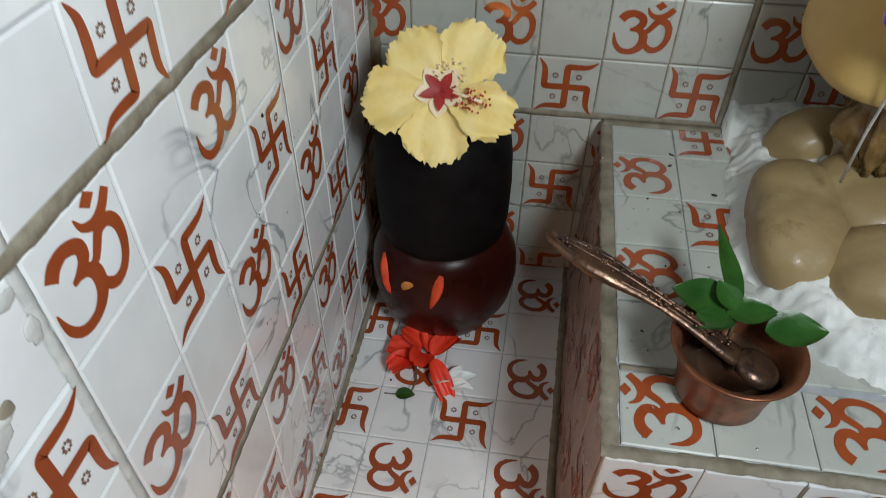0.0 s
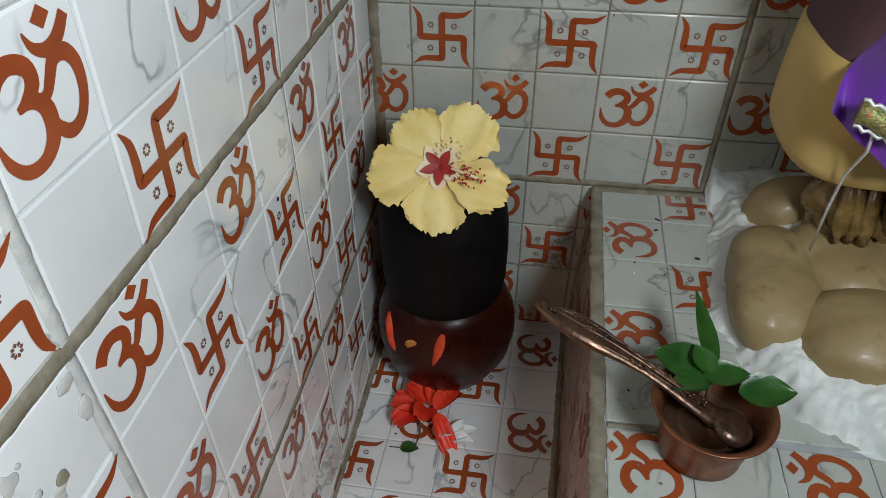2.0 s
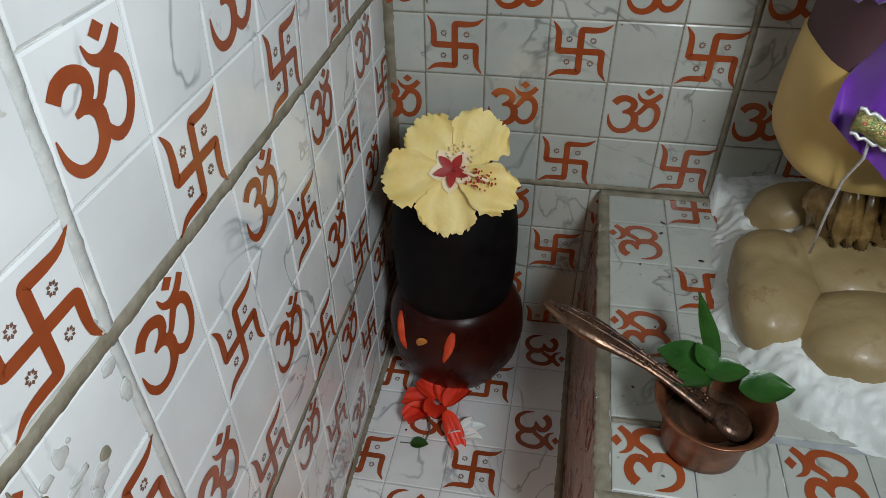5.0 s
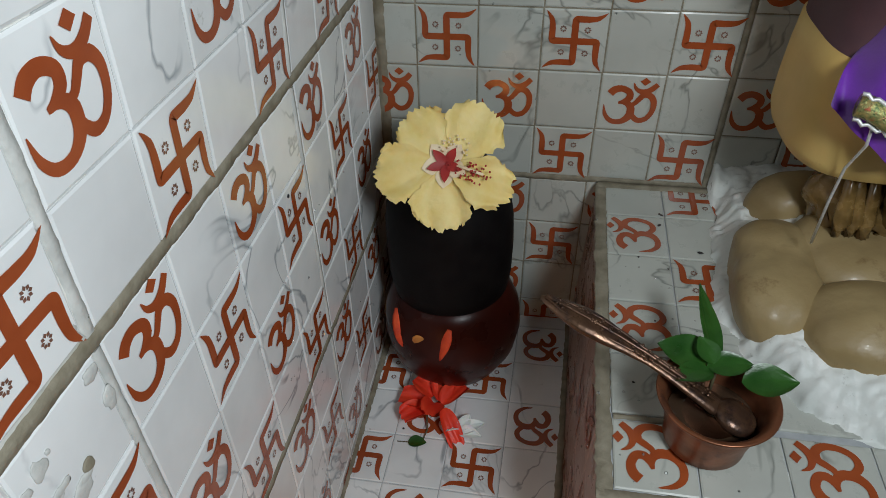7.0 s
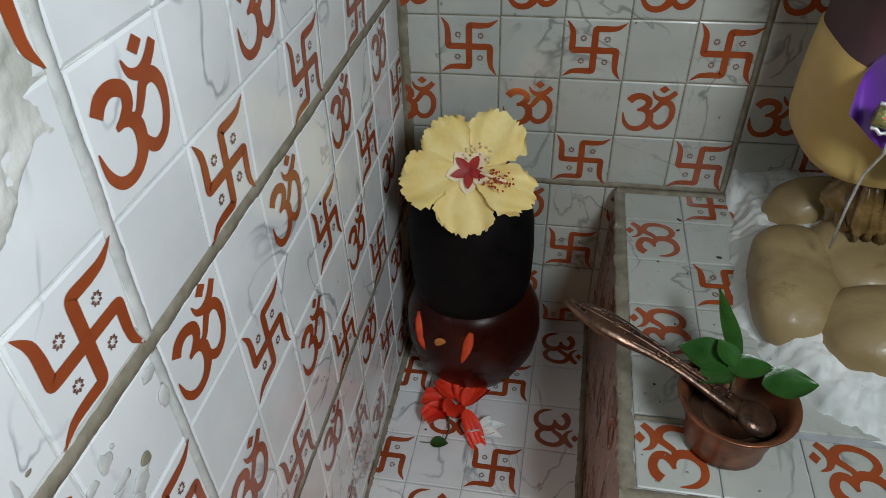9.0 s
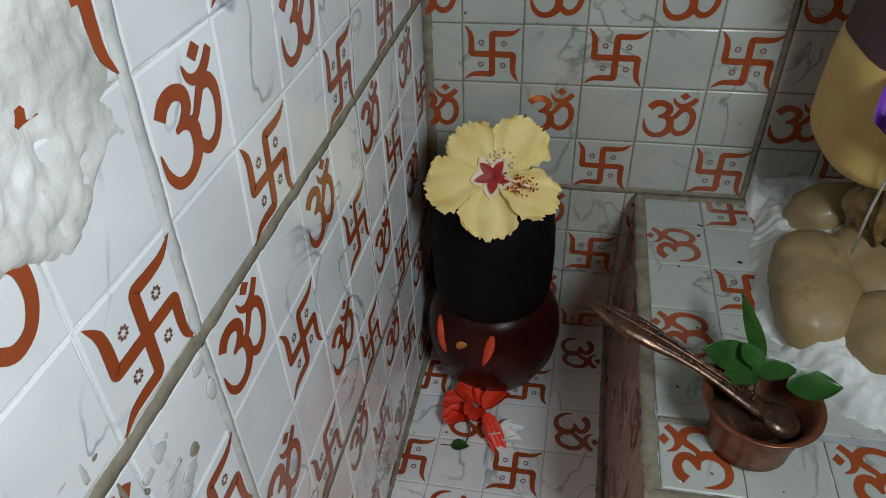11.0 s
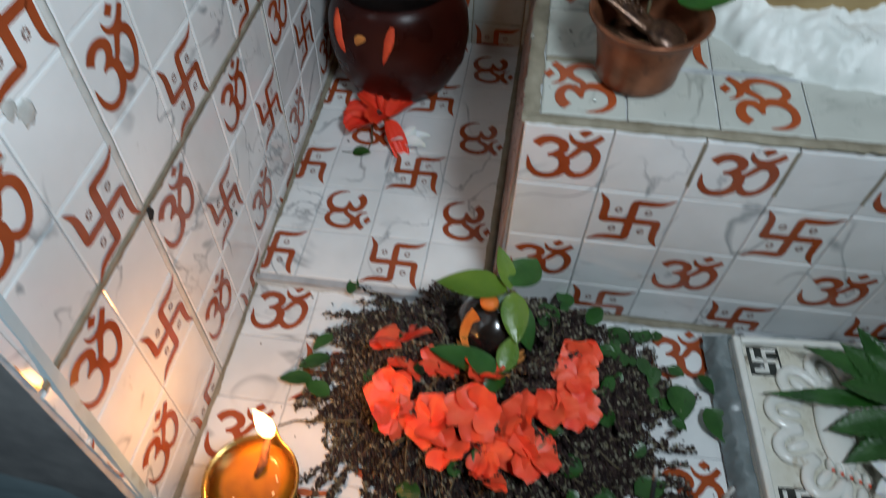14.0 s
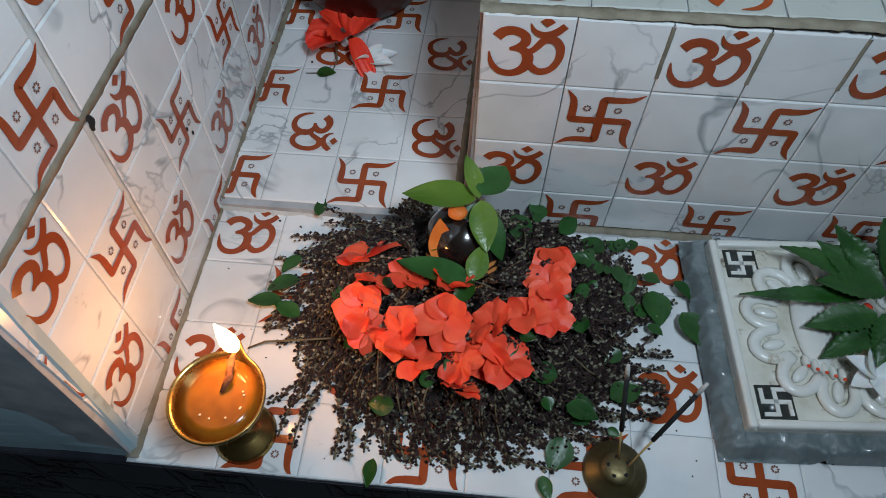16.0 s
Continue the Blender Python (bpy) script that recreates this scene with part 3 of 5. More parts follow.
# back wall
F_BACK = lattice((-0.0079, 0.5749, 0.0086), (1, 0, 0), (0.0004, 0.0209, 0.9998), 0.0129)
BU, BV = 0.05103, 0.05136
wall_back = slab("wall_back", F_BACK, [(-0.15, -0.05), (0.95, -0.05), (0.95, 1.5), (-0.15, 1.5)], 0.11, M_GROUT,
                 "grey-white tiled back wall with rust-red om and swastika symbols", "wall")
tiled(wall_back, F_BACK, lines(BU, 0, 13), lines(BV, 0, 12), (-0.0065, 0.62, -0.01, 0.60), chequer((0, 1), (1, 0)), gap=0.0013, wide_u=(6, 10), wide_v=(4, 8), piece=DIM)
for k, (a, b, w) in enumerate((((5.5 * BU, 3.5 * BV), (5.5 * BU, 0.58), 0.0046), ((0.0, 3.5 * BV), (0.62, 3.5 * BV), 0.0066), ((0.0, 7.5 * BV), (0.62, 7.5 * BV), 0.0042), ((-0.0040, 0.002), (-0.0040, 0.58), 0.009))):
    joint(wall_back, F_BACK, (a, b), w, seed=20 + k)

# floor of the niche: the inner part rises to the platform, the front part is laid a little lower
F_FLOOR = lattice((-0.0112, 0.2892, 0.0002), (0.9995, -0.0135, 0.0289), (0.0130, 0.9998, 0.0171), 0.0055)
F_FORE = lattice((-0.0397, 0.0336, -0.0009), (0.9999, 0.0081, -0.0079), (-0.0083, 0.9997, -0.0229))
EDGE = 0.0290
floor = slab("floor", F_FORE, [(0.020, EDGE), (0.62, EDGE), (0.62, 0.245), (0.020, 0.245)], 0.06, M_GROOVE,
             "white tiled floor of the shrine niche with rust-red symbols", "floor")
floor_inner = slab("floor_inner", F_FLOOR, [(-0.012, -0.028), (0.20, -0.028), (0.20, 0.30), (-0.012, 0.30)], 0.06, M_GROOVE,
                   "white tiled inner floor of the shrine niche with rust-red symbols", "floor")
tiled(floor_inner, F_FLOOR, lines(0.05065, 0, 5), lines(0.04938, 0, 7), (-0.009, 0.178, -0.0247, 0.297), chequer((1, 1), (0, 0)), spin=-90, wide_v=(0,))
tiled(floor, F_FORE, lines(0.05077, 0, 12), lines(0.05101, 0, 5), (0.023, 0.56, EDGE, 0.2296), chequer((1, 0), (0, 1)), wide_v=(5,))
joint(floor, F_FORE, ((0.024, 0.2320), (0.222, 0.2320)), 0.011, seed=31, lift=0.0012)
joint(floor, F_FORE, ((0.024, 0.2335), (0.105, 0.2325)), 0.019, seed=36, lift=0.0018, material=M_PALEGROUT)
joint(floor, F_FORE, ((0.0235, EDGE + 0.002), (0.0215, 0.232)), 0.009, seed=32, lift=0.0016)
joint(floor_inner, F_FLOOR, ((-0.0075, -0.024), (-0.0085, 0.294)), 0.008, seed=35, lift=0.0016)
joint(floor, F_FORE, ((0.222, 0.2330), (0.40, 0.2330)), 0.008, seed=33, lift=0.0012)
joint(floor_inner, F_FLOOR, ((0.1765, -0.022), (0.1790, 0.29)), 0.007, seed=34, lift=0.0012)

# front of the shelf and the space below: shade and reflected motifs painted near-black
M_MOTIFREFLECTION = surface("dark_motif_reflection", (0.004, 0.003, 0.004), (0.008, 0.005, 0.006), 0.3, scale=50, bump=0.0)
DARKSYM = {"om": to_data(om_mesh(), "om_symbol", [M_MOTIFREFLECTION]), "swastika": to_data(swastika_mesh(), "swastika_symbol", [M_MOTIFREFLECTION, M_MOTIFREFLECTION])}
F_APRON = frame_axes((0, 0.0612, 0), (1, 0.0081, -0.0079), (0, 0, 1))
apron = slab("shelf_front", F_APRON, [(-0.6, -0.55), (0.95, -0.55), (0.95, -0.0045), (-0.6, -0.0045)], 0.04, M_DARK, "front of the shrine shelf, near-black with its shade and reflected motifs in the colour", "shelf")
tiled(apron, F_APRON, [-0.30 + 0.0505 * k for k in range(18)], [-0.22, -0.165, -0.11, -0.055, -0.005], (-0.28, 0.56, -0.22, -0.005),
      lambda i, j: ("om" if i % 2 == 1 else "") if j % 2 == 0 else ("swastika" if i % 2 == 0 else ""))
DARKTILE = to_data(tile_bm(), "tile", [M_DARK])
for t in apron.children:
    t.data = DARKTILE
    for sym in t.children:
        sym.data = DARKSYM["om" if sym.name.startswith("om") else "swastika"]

# raised platform
TOP = 0.205
F_TOP = lattice((0.2105, 0.2997, 0.1838), (1.0, -0.0024, 0.0037), (0.0024, 0.9999, 0.0124), 0.0042)
F_FACE = lattice((0.2015, 0.2686, 0.0066), (0.9998, 0.0097, -0.0159), (0.0160, -0.0098, 0.9998))
F_SIDE = frame_axes((0.1695, 0.2690, 0.0), (-0.012, -1, 0), (0.046, 0, 1))
bm = bmesh.new()
low = [(0.1712, 0.2700), (0.95, 0.2780), (0.95, 0.575), (0.1745, 0.575)]
high = [(0.1792, 0.2700), (0.95, 0.2760), (0.95, 0.579), (0.1828, 0.579)]
a = [bm.verts.new((x, y, -0.03)) for x, y in low]
b = [bm.verts.new((x, y, z)) for (x, y), z in zip(high, (0.1818, 0.1840, 0.1880, 0.1855))]
bm.faces.new(a[::-1])
bm.faces.new(b)
for i in range(4):
    bm.faces.new((a[i], a[(i + 1) % 4], b[(i + 1) % 4], b[i]))
platform = tagged(mesh_object("platform", bm, M_GROOVE, smooth=False), "raised tiled platform with rust-red symbols on white marble-look tiles", "platform", kind="structure")
tiled(platform, F_TOP, lines(0.0509, 0, 7), lines(0.05145, 0, 6), (-0.0232, 0.32, -0.0245, 0.271), chequer((0, 0), (1, 1)), spin=90, gap=0.0011, wide_v=(1,), wide_u=(0,), piece=DIM)
joint(platform, F_TOP, ((-0.033, -0.0285), (0.36, -0.0275)), 0.0076, seed=41, lift=0.0004)
joint(platform, F_TOP, ((-0.0282, -0.030), (-0.0272, 0.274)), 0.0100, seed=42, lift=0.0004)
joint(platform, F_TOP, ((-0.022, 0.0257), (0.010, 0.0257)), 0.0036, seed=43)
joint(platform, F_TOP, ((-0.03, 0.2735), (0.36, 0.2735)), 0.008, seed=44, lift=0.0015)
tiled(platform, F_FACE, lines(0.05044, 0, 7), lines(0.05093, 0, 4), (-0.0262, 0.355, -0.012, 0.1757), chequer((0, 1), (1, 0)))
for k, x in enumerate((1.5, 2.5, 3.5)):
    joint(platform, F_FACE, ((x * 0.05044, 0.138), (x * 0.05044, 0.174)), 0.0028, seed=45 + k)
# side face, its shade painted in along with the stains
tiled(platform, F_SIDE, [-0.302 + 0.0508 * k for k in range(7)], [-0.0205, 0.0305, 0.0815, 0.1325, 0.1835], (-0.302, -0.0015, 0.008, 0.1815), chequer((0, 1), (1, 0)), piece=STAINED_SHADED)

# old plaster over the front of the left wall
bm = bmesh.new()
NU, NV = 110, 170
grid = []
for i in range(NU + 1):
    row = []
    for j in range(NV + 1):
        y, z = 0.010 + 0.14 * i / NU, 0.36 + 0.34 * j / NV
        reach = min(0.116, 0.020 + 5.0 * (z - 0.446 - 0.010 * noise.noise(Vector((y * 40, 2, 5))))) + 0.010 * noise.noise(Vector((z * 16, 3, 1))) + 0.009 * noise.noise(Vector((z * 55, 9, 1))) + 0.006 * noise.noise(Vector((z * 160, y * 90, 1)))
        k = max(-0.4, min(1, (reach - y) / 0.016))
        h = 0.0022 * k + (0.0018 * noise.noise(Vector((y * 32, z * 22, 0))) - 0.0022 * abs(noise.noise(Vector((y * 85, z * 60, 4)))) + 0.0009 * noise.noise(Vector((y * 300, z * 300, 8)))) * (0.3 + max(0, k))
        row.append(bm.verts.new((F_LEAN if z > 0.379 else F_LEFT) @ Vector((y, z, h))))
    grid.append(row)
for i in range(NU):
    for j in range(NV):
        bm.faces.new((grid[i][j], grid[i + 1][j], grid[i + 1][j + 1], grid[i][j + 1]))
tagged(mesh_object("plaster_patch", bm, M_OLDPLASTER), "rough white plaster smeared over the tiled wall", "plaster", kind="structure")

# the room around, plain: an unseen box added to bounce the lamp's light
bm = bmesh.new()
box(bm, (-1.6, -2.2, -0.9), (2.2, 1.2, 1.75))
bmesh.ops.reverse_faces(bm, faces=bm.faces[:])
room = tagged(mesh_object("wall_room", bm, M_ROOM, smooth=False), "unseen plain room shell around, added for bounced light", "wall", kind="structure")


# ---- things in the inner niche ----
PLACE = INNER
def lingam():
    t = thing("stone_lingam", (0.0555, 0.508, 0), "black rounded stone lingam on a dark brown bulb, with vermilion marks", "lingam")
    c = (0.0555, 0.508, 0)
    bm = bmesh.new()
    lathe(bm, [(0.020, 0.001), (0.036, 0.0025), (0.053, 0.014), (0.0635, 0.036), (0.0675, 0.062), (0.0655, 0.086), (0.058, 0.106), (0.048, 0.118), (0.02, 0.120)], c, 48,
          squash=lambda a, z: 1 + 0.012 * math.sin(3 * a + 20 * z))
    part("bulb", bm, M_BROWN, t, "dark brown oiled stone bulb")
    bm = bmesh.new()
    prof = [(0.030, 0.108), (0.047, 0.110), (0.0540, 0.117), (0.0562, 0.135), (0.0570, 0.165), (0.0562, 0.195), (0.053, 0.220), (0.044, 0.238), (0.030, 0.249), (0.012, 0.2535)]
    lathe(bm, prof, c, 48, squash=lambda a, z: 1 + 0.014 * math.sin(2 * a + 9 * z))
    part("upper_stone", bm, M_BLACK, t, "dull black rounded upper stone")
    # thin grey ring that paints the glint where the two stones meet
    bm = bmesh.new()
    lathe(bm, [(0.0500, 0.1085), (0.0518, 0.110), (0.0505, 0.1115)], c, 48)
    part("joint_ring", bm, M_CEMENT, t)

    def on_bulb(x, z, lift=0.0008):
        zs = [(0.003, 0.036), (0.014, 0.053), (0.036, 0.0635), (0.062, 0.0675), (0.086, 0.0655), (0.106, 0.058)]
        r = next(r0 + (r1 - r0) * (z - z0) / (z1 - z0) for (z0, r0), (z1, r1) in zip(zs, zs[1:]) if z <= z1)
        r += lift
        return Vector((c[0] + x, c[1] - math.sqrt(max(1e-6, r * r - x * x)), z))
    for sx in (-1, 1):
        bm = bmesh.new()
        pts = [on_bulb(sx * (0.0265 - 0.008 * k / 6) - 0.017, 0.1045 - 0.033 * k / 6, -0.0006) for k in range(7)]
        tube(bm, pts, [0.0030, 0.0056, 0.0066, 0.0064, 0.0060, 0.0048, 0.0022], 8, 0.4)
        part("vermilion_mark", bm, M_TILAK, t, "smeared vermilion stroke")
    bm = bmesh.new()
    ball(bm, on_bulb(-0.019, 0.089, 0), (0.0062, 0.0012, 0.0068), seg=16)
    part("sandal_dot", bm, M_OCHRE, t, "ochre sandal paste dot")


lingam()


def hibiscus():
    o = Vector((0.0640, 0.466, 0.275))
    t = thing("hibiscus_flower", o, "pale yellow hibiscus with frilled petals and a crimson throat", "flower")
    up = Vector((0.0, -0.80, 0.60)).normalized()
    base = frame_axes(o, (1, 0, 0), up.cross(Vector((1, 0, 0))))
    angles = [(-33, 0.050, 0.050), (42, 0.046, 0.044), (106, 0.054, 0.047), (180, 0.048, 0.049), (250, 0.054, 0.040)]
    for k, (a, L, w) in enumerate(angles):
        bm = bmesh.new()
        blade(bm, base @ pose(0, 0, 0.001 * k, 0, 0, a) @ pose(0, 0.003, 0, 10 if k != 4 else 22, 0, 0), L, w, petal_shape, curl=-0.16, cup=0.16, wave=0.055, waves=4, fringe=0.085, seed=k + 3, nu=26, nv=16)
        part("petal", bm, M_YELLOW, t)
        bm = bmesh.new()
        blade(bm, base @ pose(0, 0, 0.001 * k + 0.0012, 0, 0, a) @ pose(0, 0.003, 0, 11 if k != 4 else 23, 0, 0), 0.016, 0.014, leaf_shape, curl=0.0, cup=0.08, seed=k, nu=6, nv=6)
        part("pale_streak", bm, M_PALE, t, "pale pink petal base")
        bm = bmesh.new()
        blade(bm, base @ pose(0, 0, 0.001 * k + 0.0026, 0, 0, a + 5) @ pose(0, 0.0, 0, 12, 0, 0), 0.0150, 0.0075, leaf_shape, curl=0.1, cup=0.1, seed=k, nu=6, nv=6)
        part("throat", bm, M_CRIMSON, t, "crimson petal throat")
    tip = base @ Vector((0.031, -0.006, 0.020))
    bm = bmesh.new()
    tube(bm, [o, base @ Vector((0.012, -0.001, 0.010)), tip], [0.0016, 0.0013, 0.0010], 8)
    part("staminal_column", bm, M_PALE, t)
    rng = random.Random(5)
    bm = bmesh.new()
    for k in range(60):
        f = 0.35 + 0.65 * rng.random()
        a = rng.random() * 6.28
        q = o.lerp(tip, f) + (base.to_3x3() @ Vector((math.cos(a), math.sin(a), 0.3))) * (0.003 + 0.005 * rng.random())
        ball(bm, q, (0.00085,) * 3, seg=6)
    part("anther_cluster", bm, M_CRIMSON, t, "crimson anthers")
    bm = bmesh.new()
    for k in range(24):
        a, r = rng.random() * 6.28, 0.006 + 0.009 * rng.random()
        ball(bm, base @ Vector((0.006 + r * math.cos(a), 0.008 + abs(r * math.sin(a)), 0.007)), (0.0008,) * 3, seg=6)
    part("pollen_grains", bm, M_PALE, t)


hibiscus()


def red_blossom():
    o = Vector((0.052, 0.432, 0.012))
    t = thing("red_flower", (o.x, o.y, 0), "crumpled wet red flower lying on the tiled floor", "flower")
    rng = random.Random(11)
    k = 0
    for a, L, w, tilt, dx, dy in ((85, 0.030, 0.026, 20, -0.004, 0.0), (130, 0.028, 0.024, 25, -0.004, -0.006), (10, 0.034, 0.026, 25, 0.004, 0.004), (-35, 0.030, 0.022, 18, 0.008, 0),
                                  (215, 0.038, 0.018, -12, 0.010, -0.006), (60, 0.024, 0.022, 35, -0.002, 0.006), (170, 0.022, 0.022, 40, 0, -0.002)):
        k += 1
        bm = bmesh.new()
        blade(bm, Matrix.Translation(o + Vector((dx, dy, 0.0012 * k))) @ pose(0, 0, 0, 0, 0, a) @ pose(0, 0, 0, tilt, rng.uniform(-25, 25), 0), L, w, round_petal, curl=-0.30, cup=0.5, wave=0.07, seed=k, nu=10, nv=10)
        part("petal", bm, M_DEEPRED, t)
    bm = bmesh.new()
    tube(bm, [(0.046, 0.424, 0.012), (0.050, 0.409, 0.005), (0.047, 0.396, 0.0015)], [0.0010, 0.0008, 0.0007], 6)
    part("stalk", bm, M_STEM, t)
    t = thing("white_petals", (0.085, 0.414, 0), "small folded white petals lying on the tiled floor", "flower")
    for k, (a, L, w) in enumerate(((-60, 0.026, 0.016), (-95, 0.022, 0.013), (-20, 0.020, 0.012), (120, 0.014, 0.014))):
        bm = bmesh.new()
        blade(bm, pose(0.080, 0.411, 0.004 + 0.002 * k, 0, 0, a) @ pose(0, 0, 0, 22, 10 * k, 0), L, w, leaf_shape, curl=-0.25, cup=0.6, wave=0.04, seed=k, nu=8, nv=8)
        part("petal", bm, M_WHITEP, t)
    t = thing("small_leaf", (0.041, 0.394, 0), "small green leaf with a short stalk lying on the floor", "leaf")
    bm = bmesh.new()
    blade(bm, pose(0.034, 0.394, 0.0022, 0, 0, -85) @ pose(0, 0, 0, 3, 0, 0), 0.018, 0.013, leaf_shape, cup=0.3, seed=2)
    part("leaf_blade", bm, M_LEAF, t)
    bm = bmesh.new()
    tube(bm, [(0.024, 0.3935, 0.001), (0.030, 0.3935, 0.0018), (0.036, 0.394, 0.0022)], 0.0006, 6)
    part("leaf_stalk", bm, M_STEM, t)


red_blossom()


# ---- things on the platform ----
PLACE = TOPSET
CUP = Vector((0.2515, 0.2985, TOP))


def copper_cup():
    t = thing("copper_cup", CUP, "small aged copper offering cup with a flared rim, filled with water", "cup")
    bm = bmesh.new()
    lathe(bm, [(0.010, 0.0005), (0.0215, 0.0008), (0.0235, 0.003), (0.0238, 0.010), (0.0255, 0.020), (0.0272, 0.029), (0.0276, 0.034), (0.0300, 0.0375), (0.0330, 0.0395), (0.0336, 0.0408),
               (0.0328, 0.0416), (0.0298, 0.0402), (0.0270, 0.036), (0.0258, 0.028), (0.0235, 0.016), (0.012, 0.012)], CUP, 56)
    part("cup_body", bm, M_COPPER, t)
    bm = bmesh.new()
    lathe(bm, [(0.004, 0.0225), (0.0240, 0.0230), (0.0244, 0.0228)], CUP, 40)
    part("water", bm, M_WATER, t, "dark water in the cup")
    tip = Vector((0.148, 0.327, 0.277))
    inn = CUP + Vector((0.004, -0.002, 0.031))
    t = thing("copper_spoon", inn, "ornate copper ritual spoon leaning in the cup", "spoon")
    d = (inn - tip)
    bm = bmesh.new()
    prof = [(0, 0.0016), (0.05, 0.0042), (0.13, 0.0076), (0.24, 0.0100), (0.36, 0.0092), (0.48, 0.0066), (0.60, 0.0046), (0.72, 0.0050), (0.86, 0.0066), (0.95, 0.0074), (1.0, 0.0060)]
    tube(bm, [tip + d * f + Vector((0, 0, 0.004 * math.sin(f * 3.1))) for f, r in prof], [r for f, r in prof], 12, 0.42)
    part("handle", bm, M_SPOON, t)
    bm = bmesh.new()
    for s in (-1, 0, 1):
        tube(bm, [tip + d * f + Vector((0.0021 * s * w, 0.0034 * s * w, 0.0034 - 0.0007 * abs(s) + 0.004 * math.sin(f * 3.1))) for f, w in ((0.03, 0.1), (0.15, 1.0), (0.3, 1.35), (0.45, 1.1), (0.6, 0.6), (0.8, 0.5), (0.95, 0.5))], 0.0009 if s else 0.0013, 8)
    part("raised_ribs", bm, M_SPOON, t, "raised ribs along the handle")
    bm = bmesh.new()
    rng = random.Random(3)
    for k in range(70):
        f = 0.08 + 0.85 * rng.random()
        ball(bm, tip + d * f + Vector((rng.uniform(-0.003, 0.003), rng.uniform(-0.004, 0.004), 0.0038 + 0.004 * math.sin(f * 3.1))), (0.0011, 0.0011, 0.0009), seg=8)
    part("beading", bm, M_SPOON, t, "beaded copper ornament")
    bm = bmesh.new()
    ball(bm, inn + Vector((0.007, -0.003, -0.001)), (0.0125, 0.0115, 0.0055), pose(0, 0, 0, 0, 18, -15), seg=24)
    part("bowl", bm, M_SPOON, t, "rounded copper bowl of the spoon")
    t = thing("basil_sprig", CUP + Vector((0.0, 0.012, 0.025)), "sprig of fresh green basil leaves standing in the cup", "leaves")
    o = CUP + Vector((0.000, 0.016, 0.037))
    for k, (off, yaw, pitch, roll, L, w, shp) in enumerate((((0.000, 0.004, 0.006), 9, 14, 20, 0.060, 0.0135, leaf_shape), ((-0.004, 0.004, 0.008), 72, 6, -10, 0.030, 0.024, leaf_shape),
                                                            ((-0.003, -0.004, 0.009), 112, 4, 10, 0.024, 0.018, leaf_shape), ((-0.006, -0.001, 0.009), -80, 10, 5, 0.026, 0.017, leaf_shape),
                                                            ((0.013, -0.006, 0.006), -84, 12, 12, 0.030, 0.021, leaf_shape), ((-0.002, 0.001, 0.010), 30, 25, 0, 0.018, 0.014, leaf_shape))):
        bm = bmesh.new()
        blade(bm, Matrix.Translation(o + Vector(off)) @ pose(0, 0, 0, 0, 0, yaw) @ pose(0, 0, 0, pitch, roll, 0), L, w, shp, curl=-0.10, cup=0.25, wave=0.02, seed=k, nu=8, nv=24)
        part("leaf", bm, M_LEAF, t)
    bm = bmesh.new()
    tube(bm, [o + Vector((0, 0, -0.016)), o + Vector((0, 0.001, 0)), o + Vector((0.001, 0.004, 0.009))], 0.0011, 6)
    part("stem", bm, M_STEM, t)


copper_cup()


def plaster_mound():
    edge = [(0.274, 0.53), (0.272, 0.485), (0.267, 0.41), (0.285, 0.362), (0.312, 0.3315), (0.345, 0.314), (0.42, 0.300), (0.52, 0.29)]

    def inside(x, y):
        best = 1e9
        for (x0, y0), (x1, y1) in zip(edge, edge[1:]):
            d = Vector((x1 - x0, y1 - y0))
            f = max(0, min(1, ((x - x0) * d.x + (y - y0) * d.y) / d.length_squared))
            q = Vector((x - x0 - d.x * f, y - y0 - d.y * f))
            side = d.x * (y - y0) - d.y * (x - x0)
            if q.length < abs(best):
                best = q.length * (1 if side > 0 else -1)
        return best
    bm = bmesh.new()
    NX, NY = 170, 180
    rows = []
    for i in range(NX + 1):
        row = []
        for j in range(NY + 1):
            x, y = 0.245 + 0.275 * i / NX, 0.28 + 0.29 * j / NY
            s = inside(x, y) + 0.006 * noise.noise(Vector((x * 45, y * 45, 0)))
            k = max(-0.3, min(1, (s + 0.003 * noise.noise(Vector((x * 140, y * 140, 7)))) / 0.016))
            h = (0.016 + 0.30 * max(0, min(0.05, s))) * (max(0, k) ** 0.6 if k > 0 else k * 0.4) + (0.0034 * noise.noise(Vector((x * 60, y * 60, 2))) + 0.0020 * noise.noise(Vector((x * 170, y * 170, 5))) + 0.0010 * noise.noise(Vector((x * 420, y * 420, 9)))) * max(0, min(1, k * 4))
            row.append(bm.verts.new((x, y, TOP - 0.0005 + h)))
        rows.append(row)
    for i in range(NX):
        for j in range(NY):
            q = (rows[i][j], rows[i + 1][j], rows[i + 1][j + 1], rows[i][j + 1])
            if max(v.co.z for v in q) > TOP - 0.003:
                bm.faces.new(q)
    bmesh.ops.delete(bm, geom=[v for v in bm.verts if not v.link_faces], context="VERTS")
    tagged(mesh_object("plaster_mound", bm, M_PLASTER), "rough white plaster bedding under the statue", "plaster")


plaster_mound()


M_OCHREPAINT = surface("ochre_yellow_paint", (0.54, 0.35, 0.10), (0.64, 0.44, 0.15), 0.42, scale=22, bump=0.2, bump_scale=80, dirt=(0.34, 0.20, 0.07), dirt_scale=20, dirt_at=0.62)
M_UMBER = surface("brown_wet_crust", (0.13, 0.075, 0.022), (0.27, 0.165, 0.055), 0.25, scale=110, bump=0.6, bump_scale=160, coat=0.5)


